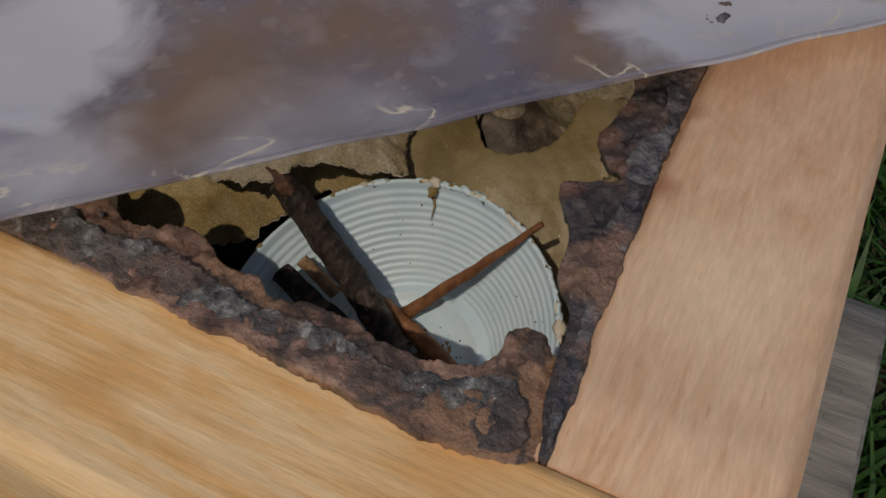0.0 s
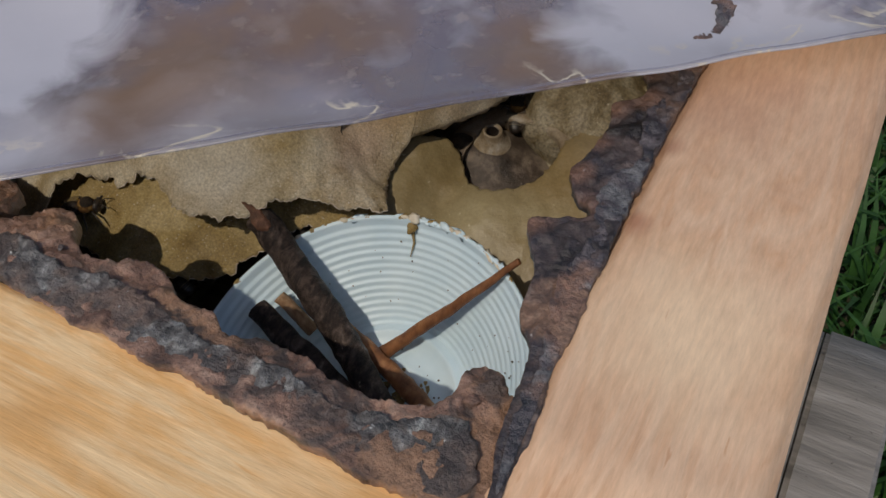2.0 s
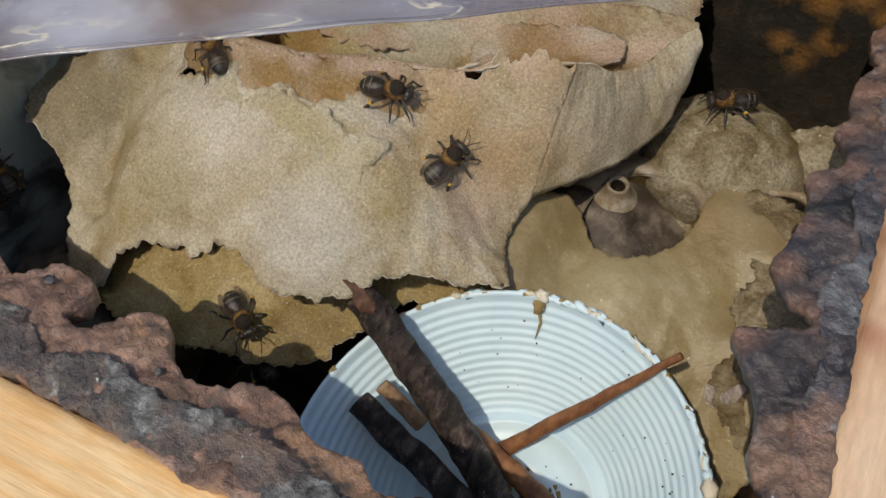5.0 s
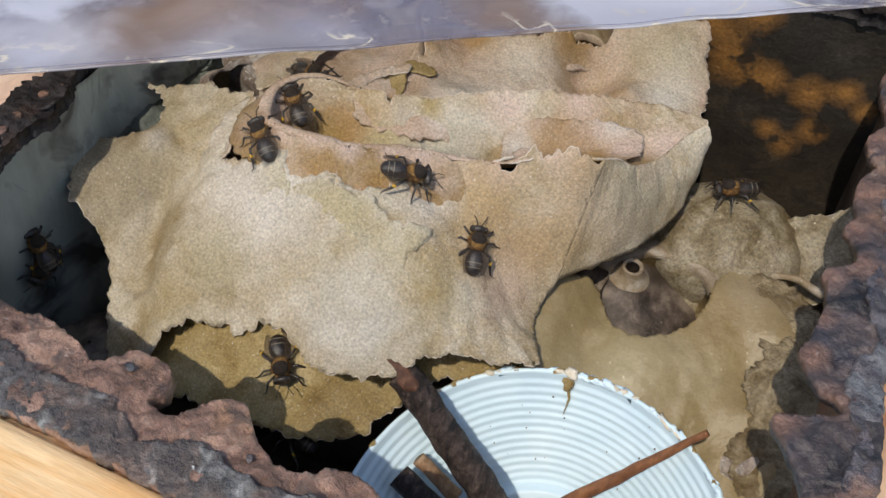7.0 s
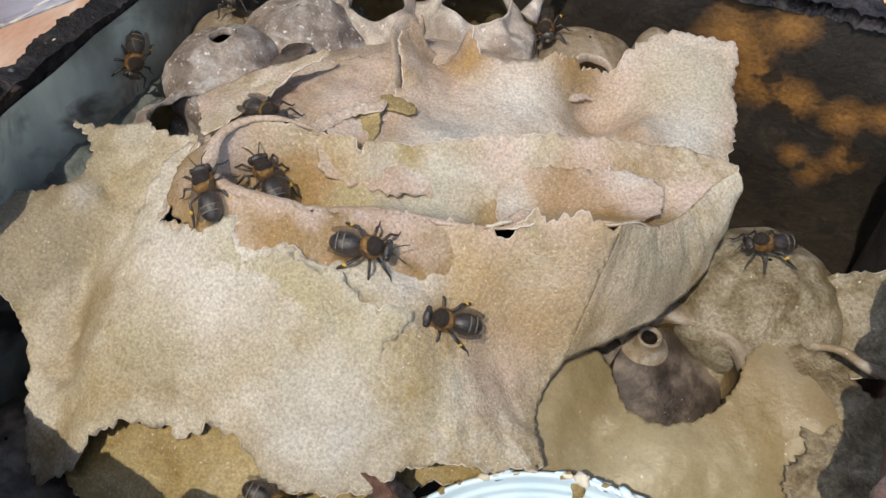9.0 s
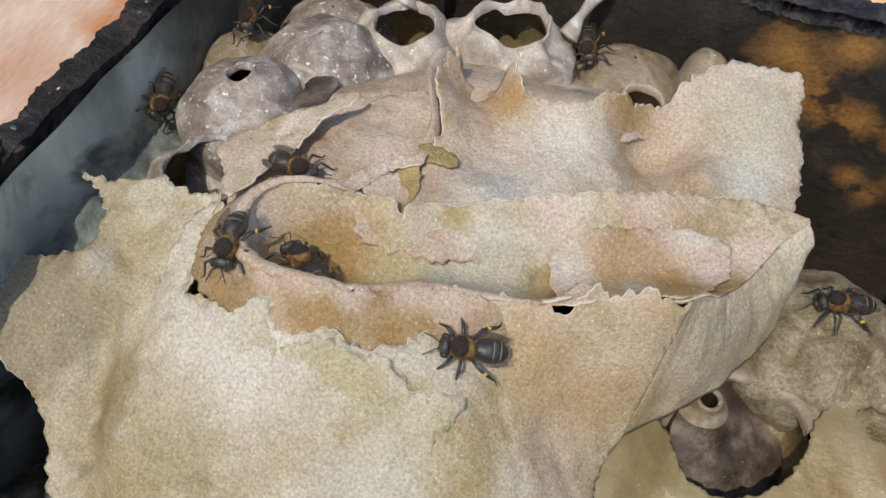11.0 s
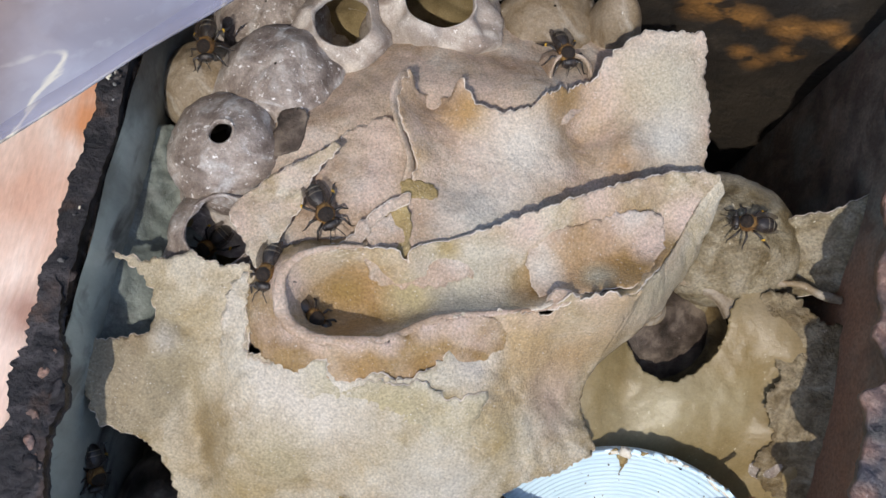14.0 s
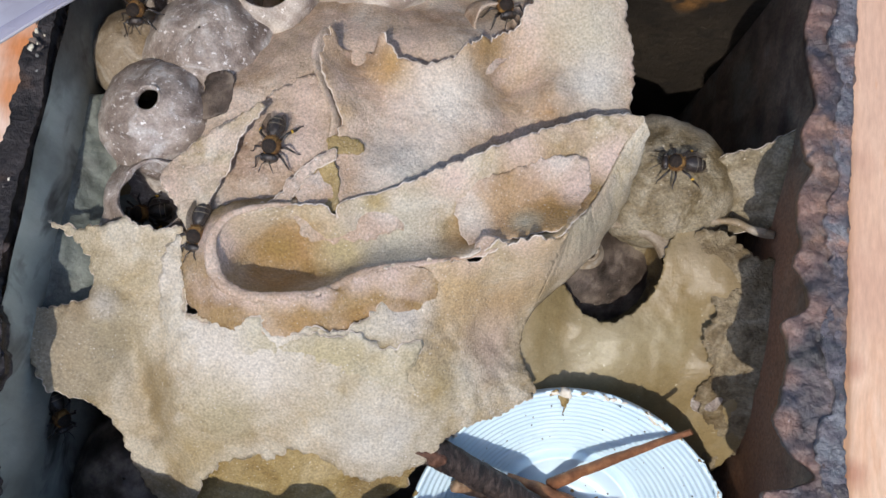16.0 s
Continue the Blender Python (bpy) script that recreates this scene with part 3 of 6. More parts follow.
def box(size, centre, bevel=0.0, cuts=0):
    bm = bmesh.new()
    bmesh.ops.create_cube(bm, size=1, matrix=Matrix.Translation(centre) @ Matrix.Diagonal((*size, 1)))
    if cuts:
        bmesh.ops.subdivide_edges(bm, edges=bm.edges[:], cuts=cuts, use_grid_fill=True)
    if bevel:
        sharp = [e for e in bm.edges if len(e.link_faces) == 2 and e.calc_face_angle() > 0.5]
        bmesh.ops.bevel(bm, geom=sharp, offset=bevel, segments=2, affect="EDGES")
    return bm


def jitter(p, scale, seed=0.0):
    return noise.noise((p[0] * scale + seed, p[1] * scale - seed, p[2] * scale + 2 * seed))


def spline(points, step, closed=True):
    """A smooth curve through the points, cut into even steps."""
    pts = np.array(points, float)
    n = len(pts)
    out = []
    for i in range(n if closed else n - 1):
        at = lambda k: pts[k % n] if closed else pts[min(max(k, 0), n - 1)]
        a, b, c, d = at(i - 1), at(i), at(i + 1), at(i + 2)
        m = max(1, int(np.linalg.norm(c - b) / step))
        for k in range(m):
            s = k / m
            out.append(0.5 * (2 * b + (c - a) * s + (2 * a - 5 * b + 4 * c - d) * s * s + (3 * b - a - 3 * c + d) * s ** 3))
    if not closed:
        out.append(pts[-1])
    return np.array(out)


class Relief:
    """A thin-plate surface over the plan through a few control heights (millimetres)."""

    def __init__(self, controls, stiff=2.0):
        c = np.array(controls, float)
        self.at = c[:, :2]
        n = len(c)
        k = self.bend(np.linalg.norm(self.at[:, None] - self.at[None], axis=2)) + np.eye(n) * stiff
        p = np.c_[np.ones(n), self.at]
        self.w = np.linalg.solve(np.block([[k, p], [p.T, np.zeros((3, 3))]]), np.r_[c[:, 2], 0, 0, 0])

    @staticmethod
    def bend(r):
        r = np.maximum(r, 1e-6)
        return r * r * np.log(r)

    def __call__(self, xy):
        xy = np.atleast_2d(xy)
        r = np.linalg.norm(xy[:, None] - self.at[None], axis=2)
        return self.bend(r) @ self.w[:-3] + self.w[-3] + xy @ self.w[-2:]


def inside(xy, loop):
    x, y = xy[:, 0], xy[:, 1]
    hit = np.zeros(len(xy), bool)
    for (x0, y0), (x1, y1) in zip(loop, np.roll(loop, -1, 0)):
        cross = (y0 > y) != (y1 > y)
        if y0 != y1:
            hit ^= cross & (x < (x1 - x0) * (y - y0) / (y1 - y0) + x0)
    return hit


def sheet(name, outline, heights, mat, parent, label="", ragged=0.45, step=0.85, thick=0.6, swell=0.8, seed=0.0, stiff=2.0, bumps=(), offset=0.0, rough=0.0, clean=None, edge=0.15, frill=1.5, bare=None, wave=0.55, blunt=0.1):
    """A thin torn sheet: a plan outline with a ragged edge, bent to its heights. All in millimetres."""
    from mathutils.geometry import delaunay_2d_cdt
    loop = spline(outline, 0.42)
    tangent = np.roll(loop, -1, 0) - np.roll(loop, 1, 0)
    side = np.c_[tangent[:, 1], -tangent[:, 0]] / np.maximum(np.linalg.norm(tangent, axis=1), 1e-6)[:, None]
    push = np.array([noise.noise((x * wave + seed, y * wave, seed)) * 1.3 + frill * (0.9 * noise.noise((x * 0.95, y * 0.95 + seed, seed)) + 0.45 * noise.noise((x * 2.1, y * 2.1, seed + 5))) for x, y in loop])
    if clean:
        push = push * np.array([blunt if clean(x, y) else 1.0 for x, y in loop])
    loop = loop + side * (push * ragged)[:, None]
    lo, hi = loop.min(0), loop.max(0)
    gx, gy = np.meshgrid(np.arange(lo[0], hi[0], step), np.arange(lo[1], hi[1], step))
    gx = gx + (np.arange(gx.shape[0]) % 2)[:, None] * step / 2
    grid = np.c_[gx.ravel(), gy.ravel()]
    grid = grid[inside(grid, loop)]
    verts, _, faces, *_ = delaunay_2d_cdt([Vector(p) for p in np.r_[loop, grid]], [], [list(range(len(loop)))], 1, 1e-4)
    xy = np.array([tuple(v) for v in verts])
    z = Relief(heights, stiff)(xy)
    for cx, cy, r, h in bumps:
        z = z + h * np.exp(-((xy[:, 0] - cx) ** 2 + (xy[:, 1] - cy) ** 2) / (r * r))
    z = z + np.array([swell * (noise.noise((x * 0.13 + seed, y * 0.13, seed)) + 0.6 * noise.noise((x * 0.4, y * 0.4 + seed, 3))
                               + 0.3 * noise.noise((x * 1.1, y * 1.1, seed))) for x, y in xy])
    if rough:
        calm = np.clip((75.6 - np.maximum(np.abs(xy[:, 0]), -xy[:, 1])) / 3.5, 0, 1) * np.clip((86.5 - xy[:, 1]) / 3.5, 0, 1)
        z = z + 0.1 * (1 - calm) + calm * rough * np.array([noise.noise((x * 0.5, y * 0.5, seed)) + 0.8 * abs(noise.noise((x * 0.9 + 7, y * 0.9, seed))) + 0.4 * noise.noise((x * 2.1, y * 2.1, seed))
                                  for x, y in xy])
    if offset:
        # a solid plate with upright sides
        n, m = len(loop), len(xy)
        low = np.c_[xy, z - thick]
        walls = [(i, m + i, m + (i + 1) % n, (i + 1) % n) for i in range(n)]
        ob = part(name, (np.r_[np.c_[xy, z], low] / 1000, [tuple(f) for f in faces] + [tuple(m + i for i in reversed(f)) for f in faces] + walls), mat, parent, label)
    else:
        ob = part(name, (np.c_[xy, z] / 1000, faces), mat, parent, label)
        solid = ob.modifiers.new("thickness", "SOLIDIFY")
        solid.thickness, solid.offset = thick / 1000, 0
    if edge:
        # the thin pale torn rim of the wax
        n = len(loop)
        seat = Relief(heights, stiff)(loop) if len(xy) < n else z[:n]
        ring = [Vector((*p, h)) / 1000 for p, h in zip(xy[:n], seat)]
        vs, fs, sides = [], [], 5
        for i, p in enumerate(ring):
            way = (ring[(i + 1) % n] - ring[i - 1]).normalized()
            out = way.cross(Vector((0, 0, 1))).normalized()
            up = out.cross(way)
            r = edge / 1000 * max(0.3, 0.9 + 0.8 * noise.noise((p.x * 420, p.y * 420, seed)) + 0.4 * noise.noise((p.x * 2600, p.y * 2600, seed)))
            if bare and bare(1000 * p.x, 1000 * p.y):
                r *= 0.1
            for k in range(sides):
                a = 2 * math.pi * k / sides
                vs.append(p + out * r * 1.3 * math.cos(a) + up * r * 0.9 * math.sin(a))
        for i in range(n):
            for k in range(sides):
                a, b = i * sides, (i + 1) % n * sides
                fs.append((a + k, a + (k + 1) % sides, b + (k + 1) % sides, b + k))
        part("torn_edge", (vs, fs), EDGE, ob, "thin pale torn edge")
    return ob


def lathe(profile, turns=48, wobble=0.0, seed=0.0, squash=(1, 1)):
    """A surface of revolution about z through (radius, z) pairs, slightly uneven."""
    verts, faces = [], []
    for i, (r, z) in enumerate(profile):
        for k in range(turns):
            a = 2 * math.pi * k / turns
            p = Vector((r * math.cos(a) * squash[0], r * math.sin(a) * squash[1], z))
            verts.append(p * (1 + wobble * (jitter(p, 160, seed) + 0.4 * jitter(p, 430, seed))))
    for i in range(len(profile) - 1):
        for k in range(turns):
            j = (k + 1) % turns
            faces.append((i * turns + k, i * turns + j, (i + 1) * turns + j, (i + 1) * turns + k))
    return verts, faces


def tube(points, radii, sides=10, rough_r=0.0, seed=0.0, cap=True):
    """A round stick along points, with a radius at each."""
    pts = [Vector(p) for p in points]
    verts, faces = [], []
    axis = (pts[-1] - pts[0]).normalized()
    u = axis.orthogonal().normalized()
    v = axis.cross(u)
    for i, (p, r) in enumerate(zip(pts, radii)):
        for k in range(sides):
            a = 2 * math.pi * k / sides
            d = u * math.cos(a) + v * math.sin(a)
            verts.append(p + d * r * (1 + rough_r * jitter(p + d * r, 420, seed)))
    for i in range(len(pts) - 1):
        for k in range(sides):
            j = (k + 1) % sides
            faces.append((i * sides + k, i * sides + j, (i + 1) * sides + j, (i + 1) * sides + k))
    if cap:
        faces += [tuple(range(sides))[::-1], tuple(range((len(pts) - 1) * sides, len(pts) * sides))]
    return verts, faces


def ball(radii, centre, rings=10, seed=0.0, wobble=0.0, turn=None):
    bm = bmesh.new()
    bmesh.ops.create_uvsphere(bm, u_segments=rings * 2, v_segments=rings, radius=1)
    for v in bm.verts:
        v.co *= 1 + wobble * jitter(v.co, 1.3, seed)
    bm.transform(Matrix.Translation(centre) @ (turn or Matrix()) @ Matrix.Diagonal((*radii, 1)))
    return bm


# ---------------------------------------------------------------- ground and stand
def ground():
    n, reach = 90, 40.0
    verts, faces = [], []
    for j in range(n + 1):
        for i in range(n + 1):
            x, y = (reach * (2 * k / n - 1) ** 3 for k in (i, j))
            verts.append((x, y, -0.42 + 0.02 * jitter((x, y, 0), 2.0) + 0.008 * jitter((x, y, 1), 12)))
    for j in range(n):
        for i in range(n):
            a = j * (n + 1) + i
            faces.append((a, a + 1, a + n + 2, a + n + 1))
    tagged(part("ground", (verts, faces), SOIL), "dark soil with low grass around the hive stand", "ground", kind="structure")


def grass():
    rng = random.Random(5)
    verts, faces = [], []
    for k in range(7000):
        x, y = rng.uniform(0.10, 0.75), rng.uniform(-0.15, 0.95)
        if rng.random() < 0.45:
            x, y = rng.uniform(-1.4, 1.4), rng.uniform(-1.2, 1.6)
        if -0.28 < x < 0.17 and -0.3 < y < 0.13:
            continue
        h, w, lean, a = rng.uniform(0.05, 0.17), rng.uniform(0.003, 0.008), rng.uniform(0.02, 0.12), rng.uniform(0, 6.28)
        ca, sa = math.cos(a), math.sin(a)
        base = len(verts)
        for s in range(4):
            f = s / 3
            out, half = lean * f * f, w * (1 - f) * (0.6 + f)
            cx, cy, z = x + ca * out, y + sa * out, -0.425 + h * f * (1 - 0.25 * f)
            verts += [(cx - sa * half, cy + ca * half, z), (cx + sa * half, cy - ca * half, z)]
        for s in range(3):
            b = base + 2 * s
            faces.append((b, b + 1, b + 3, b + 2))
    tagged(part("grass", (verts, faces), GRASS), "green grass blades on the soil", "grass", kind="stuff")


def stand():
    st = thing("wooden_stand", "weathered grey wooden stand with cracks under the hive", "stand")
    for i, (x0, x1) in enumerate(((-0.20, -0.045), (-0.0442, 0.1208), (0.1214, 0.146))):
        bm = box((x1 - x0, 0.36, 0.035), ((x0 + x1) / 2, -0.08, -0.0175), 0.0015, 14)
        for v in bm.verts:
            v.co.z += 0.0006 * jitter(v.co, 60)
            v.co.x += 0.0008 * jitter(v.co, 40, 3)
        part("plank", bm, WOOD_GREY, st)
    for x in (-0.17, 0.10):
        for y in (-0.22, 0.06):
            part("post", box((0.04, 0.04, 0.405), (x, y, -0.2375), 0.002), WOOD_GREY, st)


# ---------------------------------------------------------------- the hive box
RIM, HALF, FAR, THICK = 0.150, 0.075, 0.086, 0.0255


def hive_box():
    hive = thing("hive_box", "open square wooden hive box of thick planed boards", "beehive")
    long_y = FAR + HALF
    boards = (("board", (THICK + 0.0052, long_y, 0.14), (HALF + THICK / 2 + 0.0014, (FAR - HALF) / 2, 0.08), WOOD_PINK, "pinkish planed side board"),
              ("board", (THICK, long_y, 0.14), (-HALF - THICK / 2, (FAR - HALF) / 2, 0.08), WOOD_LEFT, "pinkish rough-sawn side board"),
              ("board", (2 * HALF + 2 * THICK + 0.004, THICK + 0.0016, 0.14), (0.002, -HALF - THICK / 2 + 0.0008, 0.0798), WOOD_GOLD, "golden planed front board"),
              ("board", (2 * HALF + 2 * THICK, THICK, 0.14), (0, FAR + THICK / 2 + 0.0004, 0.0798), WOOD_GOLD, "golden back board"))
    for name, size, centre, mat, label in boards:
        bm = box(size, centre, 0.0011, 10)
        for v in bm.verts:
            v.co += 0.0005 * Vector((jitter(v.co, 55), jitter(v.co, 55, 4), jitter(v.co, 70, 8)))
        part(name, bm, mat, hive, label)
    part("bottom_board", box((2 * HALF + 2 * THICK, long_y + 2 * THICK, 0.0095), (0, (FAR - HALF) / 2, 0.005), 0.001), WOOD_GREY, hive)
    # coatings on the inner faces
    def lining(name, corner, along, up, mat, label, bulge):
        corner, along, up = Vector(corner), Vector(along), Vector(up)
        into = up.cross(along).normalized()
        verts, faces, n = [], [], 44
        for j in range(n + 1):
            for i in range(n + 1):
                p = corner + along * (i / n) + up * (j / n)
                verts.append(p + into * (0.0022 + bulge * (0.5 + jitter(p, 45)) + 0.0004 * jitter(p, 180)))
        for j in range(n):
            for i in range(n):
                a = j * (n + 1) + i
                faces.append((a, a + 1, a + n + 2, a + n + 1))
        return part(name, (verts, faces), mat, hive, label)
    e = 0.0002
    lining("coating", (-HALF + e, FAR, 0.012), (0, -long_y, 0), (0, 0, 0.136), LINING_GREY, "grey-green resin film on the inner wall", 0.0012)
    lining("coating", (HALF - e, FAR, 0.012), (-2 * HALF, 0, 0), (0, 0, 0.135), LINING_DARK, "dark resin with rusty orange blotches", 0.0012)
    lining("coating", (HALF + 0.0001, -HALF, 0.012), (0, long_y, 0), (0, 0, 0.134), LINING_RED, "reddish raw inner wood", 0.0006)
    lining("coating", (-HALF, -HALF + 0.0016 + e, 0.012), (2 * HALF, 0, 0), (0, 0, 0.134), LINING_DARK, "dark resin-stained inner wood", 0.0008)
    lining("floor_litter", (-HALF, -HALF, 0.011), (2 * HALF, 0, 0), (0, long_y, 0), INSIDE, "waxy litter with cavity shade in its colour", 0.004)


def crust(outline, heights, label, seed, thick=3.0, rough=0.7, mat=None, lumps=0, ragged=0.9, ridge=None):
    """A lobed sheet of resin on the top inner edge of a wall, a thicker plate on it and lumps (millimetres)."""
    c = thing("propolis_crust", label, "propolis")
    calm = lambda x, y: max(abs(x), -y) > 74.2 or y > 83
    sheet("plate", outline, heights, mat or RESIN, c, "", ragged, 0.6, thick, 0.7, seed, 2.0, (), -1.0, rough, calm, 0, 0.6, None, 0.19, 1.8)
    if ridge:
        outer, points, ridge_mat, word = ridge
        sheet("ridge", outer, points, ridge_mat, c, word, 0.7, 0.55, thick + 0.6, 0.4, seed + 1, 2.0, (), -1.0, 0.55, calm, 0, 0.5)
    rng = random.Random(int(seed))
    loop, seat = spline(outline, 2.0), Relief(heights, 2.0)
    middle = loop.mean(0)
    tries = 0
    while lumps and tries < 900:
        tries += 1
        at = loop[rng.randrange(len(loop))] + np.array((rng.uniform(-7, 7), rng.uniform(-7, 7)))
        if not inside(at[None], loop)[0] or max(abs(at[0]), -at[1]) > 73:
            continue
        lumps -= 1
        r = rng.uniform(0.4, 1.2)
        turn = Matrix.Rotation(rng.uniform(0, 6.28), 4, "Z") @ Matrix.Rotation(rng.uniform(-0.3, 0.3), 4, "X")
        z = float(seat(at[None])[0]) + 0.45 * rough
        part("lump", ball((r * rng.uniform(1, 1.9) / 1000, r / 1000, rng.uniform(0.25, 0.45) * r / 1000), (at[0] / 1000, at[1] / 1000, z / 1000), 6, rng.uniform(0, 50), 0.55, turn),
             rng.choice((mat or RESIN, RESIN, RESIN_BROWN)), c)


def crusts():
    crust([(76.4, -74), (75.6, -56), (74.8, -38), (74, -20), (74.2, 14), (75, 40), (76, 84), (70, 84), (69, 72), (67.5, 64),
           (66.6, 58), (66.6, 52.2), (67.2, 48.8), (68.2, 45.6), (68, 41.6), (66.6, 38.9), (65.9, 36.5), (66.3, 32.8), (67, 30.8), (68.2, 29.6), (66.2, 25.6), (65.5, 22.8), (65.7, 18.6), (66.4, 15.6), (65.2, 12), (65.9, 10.1), (66.8, 8.3), (67.6, 4.3), (66.4, 2.6), (63.4, 0.7), (64.2, -2.2), (64.8, -6.1), (64.5, -9.1), (64, -11.6), (63.7, -13.6), (62.6, -16.6), (63.9, -19.3), (65.4, -21.5), (69.4, -25.3),
           (66, -27.6), (61, -29), (63.5, -34), (66.2, -39), (67.1, -46), (71, -51.4), (72.2, -58), (73.2, -66)],
          [(76.4, -74, 150.5), (74, -20, 150.3), (75, 40, 150.3), (76, 84, 150.3), (67, 64, 149.6), (66, 20, 149.5), (65, -8, 149.2), (65, -45, 148.8), (70, 0, 150.6), (70.5, 40, 150.6), (70, -30, 150.4)],
          "lilac-grey rough propolis crust with lobed edge along the board", 21.0, 1.8, 0.6, RESIN_LILAC, 0, 0.3,
          ([(76.2, -72), (75, -50), (74.4, -30), (73.7, -10), (73.9, 14), (74.7, 40), (75.6, 82), (72.4, 82), (72.6, 66), (70.4, 56), (72.6, 46), (71, 36), (72.6, 28), (70, 20), (71.8, 8), (69.5, -2), (72, -12),
            (69, -20), (71.4, -30), (70, -40), (73, -52), (74, -64)],
           [(76.2, -72, 150.7), (74, -20, 150.6), (75, 40, 150.6), (75.6, 82, 150.6), (70.4, 56, 150.9), (70, 20, 150.9), (69.5, -2, 150.9), (70, -40, 150.7)], RESIN, "blue-black glossy resin"))
    crust([(-72, -75), (-40, -74.0), (-20, -73.7), (0, -74.4), (30, -75.8), (72.5, -76), (72.4, -60), (71, -57.6), (69.4, -56.2), (67, -55.6), (64.8, -57.4), (64.6, -60.6), (63.4, -64.3), (58.2, -66.4), (55.2, -67), (50.2, -67.3), (46.5, -65.7),
           (40.9, -65.3), (37.5, -65.1), (32.7, -67), (28.8, -64.8), (21.7, -64.3), (17.7, -61.4), (11.5, -61.1), (9.6, -63.3), (6.2, -64.7), (1.2, -62.8), (-2.1, -60), (-4.8, -57.5), (-7, -58.1),
           (-9.6, -60.6), (-10.2, -63), (-12, -64.8), (-15.8, -63.6), (-14.8, -61.2), (-16.7, -57.8), (-20, -56.6), (-23.8, -56.9), (-26.3, -61.3), (-30.4, -60), (-38.3, -58.1), (-42.8, -59.1),
           (-50.8, -57.6), (-60, -54), (-66, -53), (-72, -60)],
          [(-72, -75, 150.2), (0, -75, 150.2), (72, -76, 150.3), (67, -56, 147.6), (45, -65.5, 148), (12, -61, 147.5), (-6, -58, 146.8), (-20, -57, 146.9), (-50, -57, 147.8),
           (0, -68, 150.4), (-40, -67, 150.4), (45, -70, 150.4)],
          "lumpy rust-brown and silvery propolis plate along the board", 24.0, 3.0, 0.9, RESIN_BROWN, 8, 0.35,
          ([(-71, -74.6), (-30, -73.6), (0, -74.0), (30, -75.2), (70, -75.6), (69, -65), (60, -69), (52, -70.5), (44, -69), (34, -70.2), (24, -68.5), (14, -67), (4, -68.5), (-4, -67), (-12, -69.5), (-20, -66),
            (-28, -67), (-38, -65), (-48, -64), (-58, -62), (-66, -61)],
           [(-71, -74.6, 150.5), (0, -74.5, 150.5), (70, -75.6, 150.6), (60, -69, 150.3), (14, -67, 150.4), (-20, -67, 150.4), (-50, -64, 150.2), (0, -71, 151.2), (-45, -70, 151.2), (45, -72, 151.2)],
           RESIN_SILVER, "silvery crystalline resin"))
    crust([(-76.5, -70), (-76.5, -40), (-76.5, -6), (-73, -6), (-72, -10), (-71, -16), (-69, -21.6), (-70, -27), (-69, -33), (-66.5, -40), (-65, -47), (-66, -54), (-70, -60)],
          [(-76.5, -70, 150.9), (-76.5, -6, 150.8), (-71, -16, 149.8), (-66, -45, 149.6), (-70, -62, 150)],
          "black flaky propolis crust in the box corner", 27.0, mat=RESIN_BLACK, lumps=22)
    crust([(-77, -6.5), (-77, 40), (-77, 84), (-73.5, 84), (-73, 60), (-73.6, 40), (-72.8, 22), (-73.4, 8), (-73, -6.5)],
          [(-77, -6, 150.6), (-77, 84, 150.6), (-73, 0, 149.6), (-73, 60, 149.6)], "thin black propolis seam along the board", 30.0, 4.5, 0.3, RESIN_BLACK, 26, 0.5)
    rng = random.Random(8)
    flakes = thing("resin_flakes", "white shiny resin flakes stuck on the black seam", "propolis")
    for k in range(16):
        x, y, r = rng.uniform(-76.2, -73.6), rng.gauss(36, 3) if k < 13 else rng.uniform(-5, 60), rng.uniform(0.15, 0.42)
        part("flake", ball((r / 1000, 1.5 * r / 1000, 0.3 * r / 1000), (x / 1000, y / 1000, 0.1512), 5, k, 0.7, Matrix.Rotation(rng.uniform(0, 3), 4, "Z")), RESIN_SILVER if k % 3 else WAX_CRUMB, flakes)
    crust([(-70, 87), (0, 87), (70, 87), (70, 82), (50, 83), (30, 81.5), (10, 83), (-15, 82), (-40, 83), (-70, 82)],
          [(-70, 87, 150.8), (70, 87, 150.8), (0, 82, 149.6), (50, 82, 149.6)], "dark propolis seam along the back board", 33.0, mat=RESIN_BLACK)


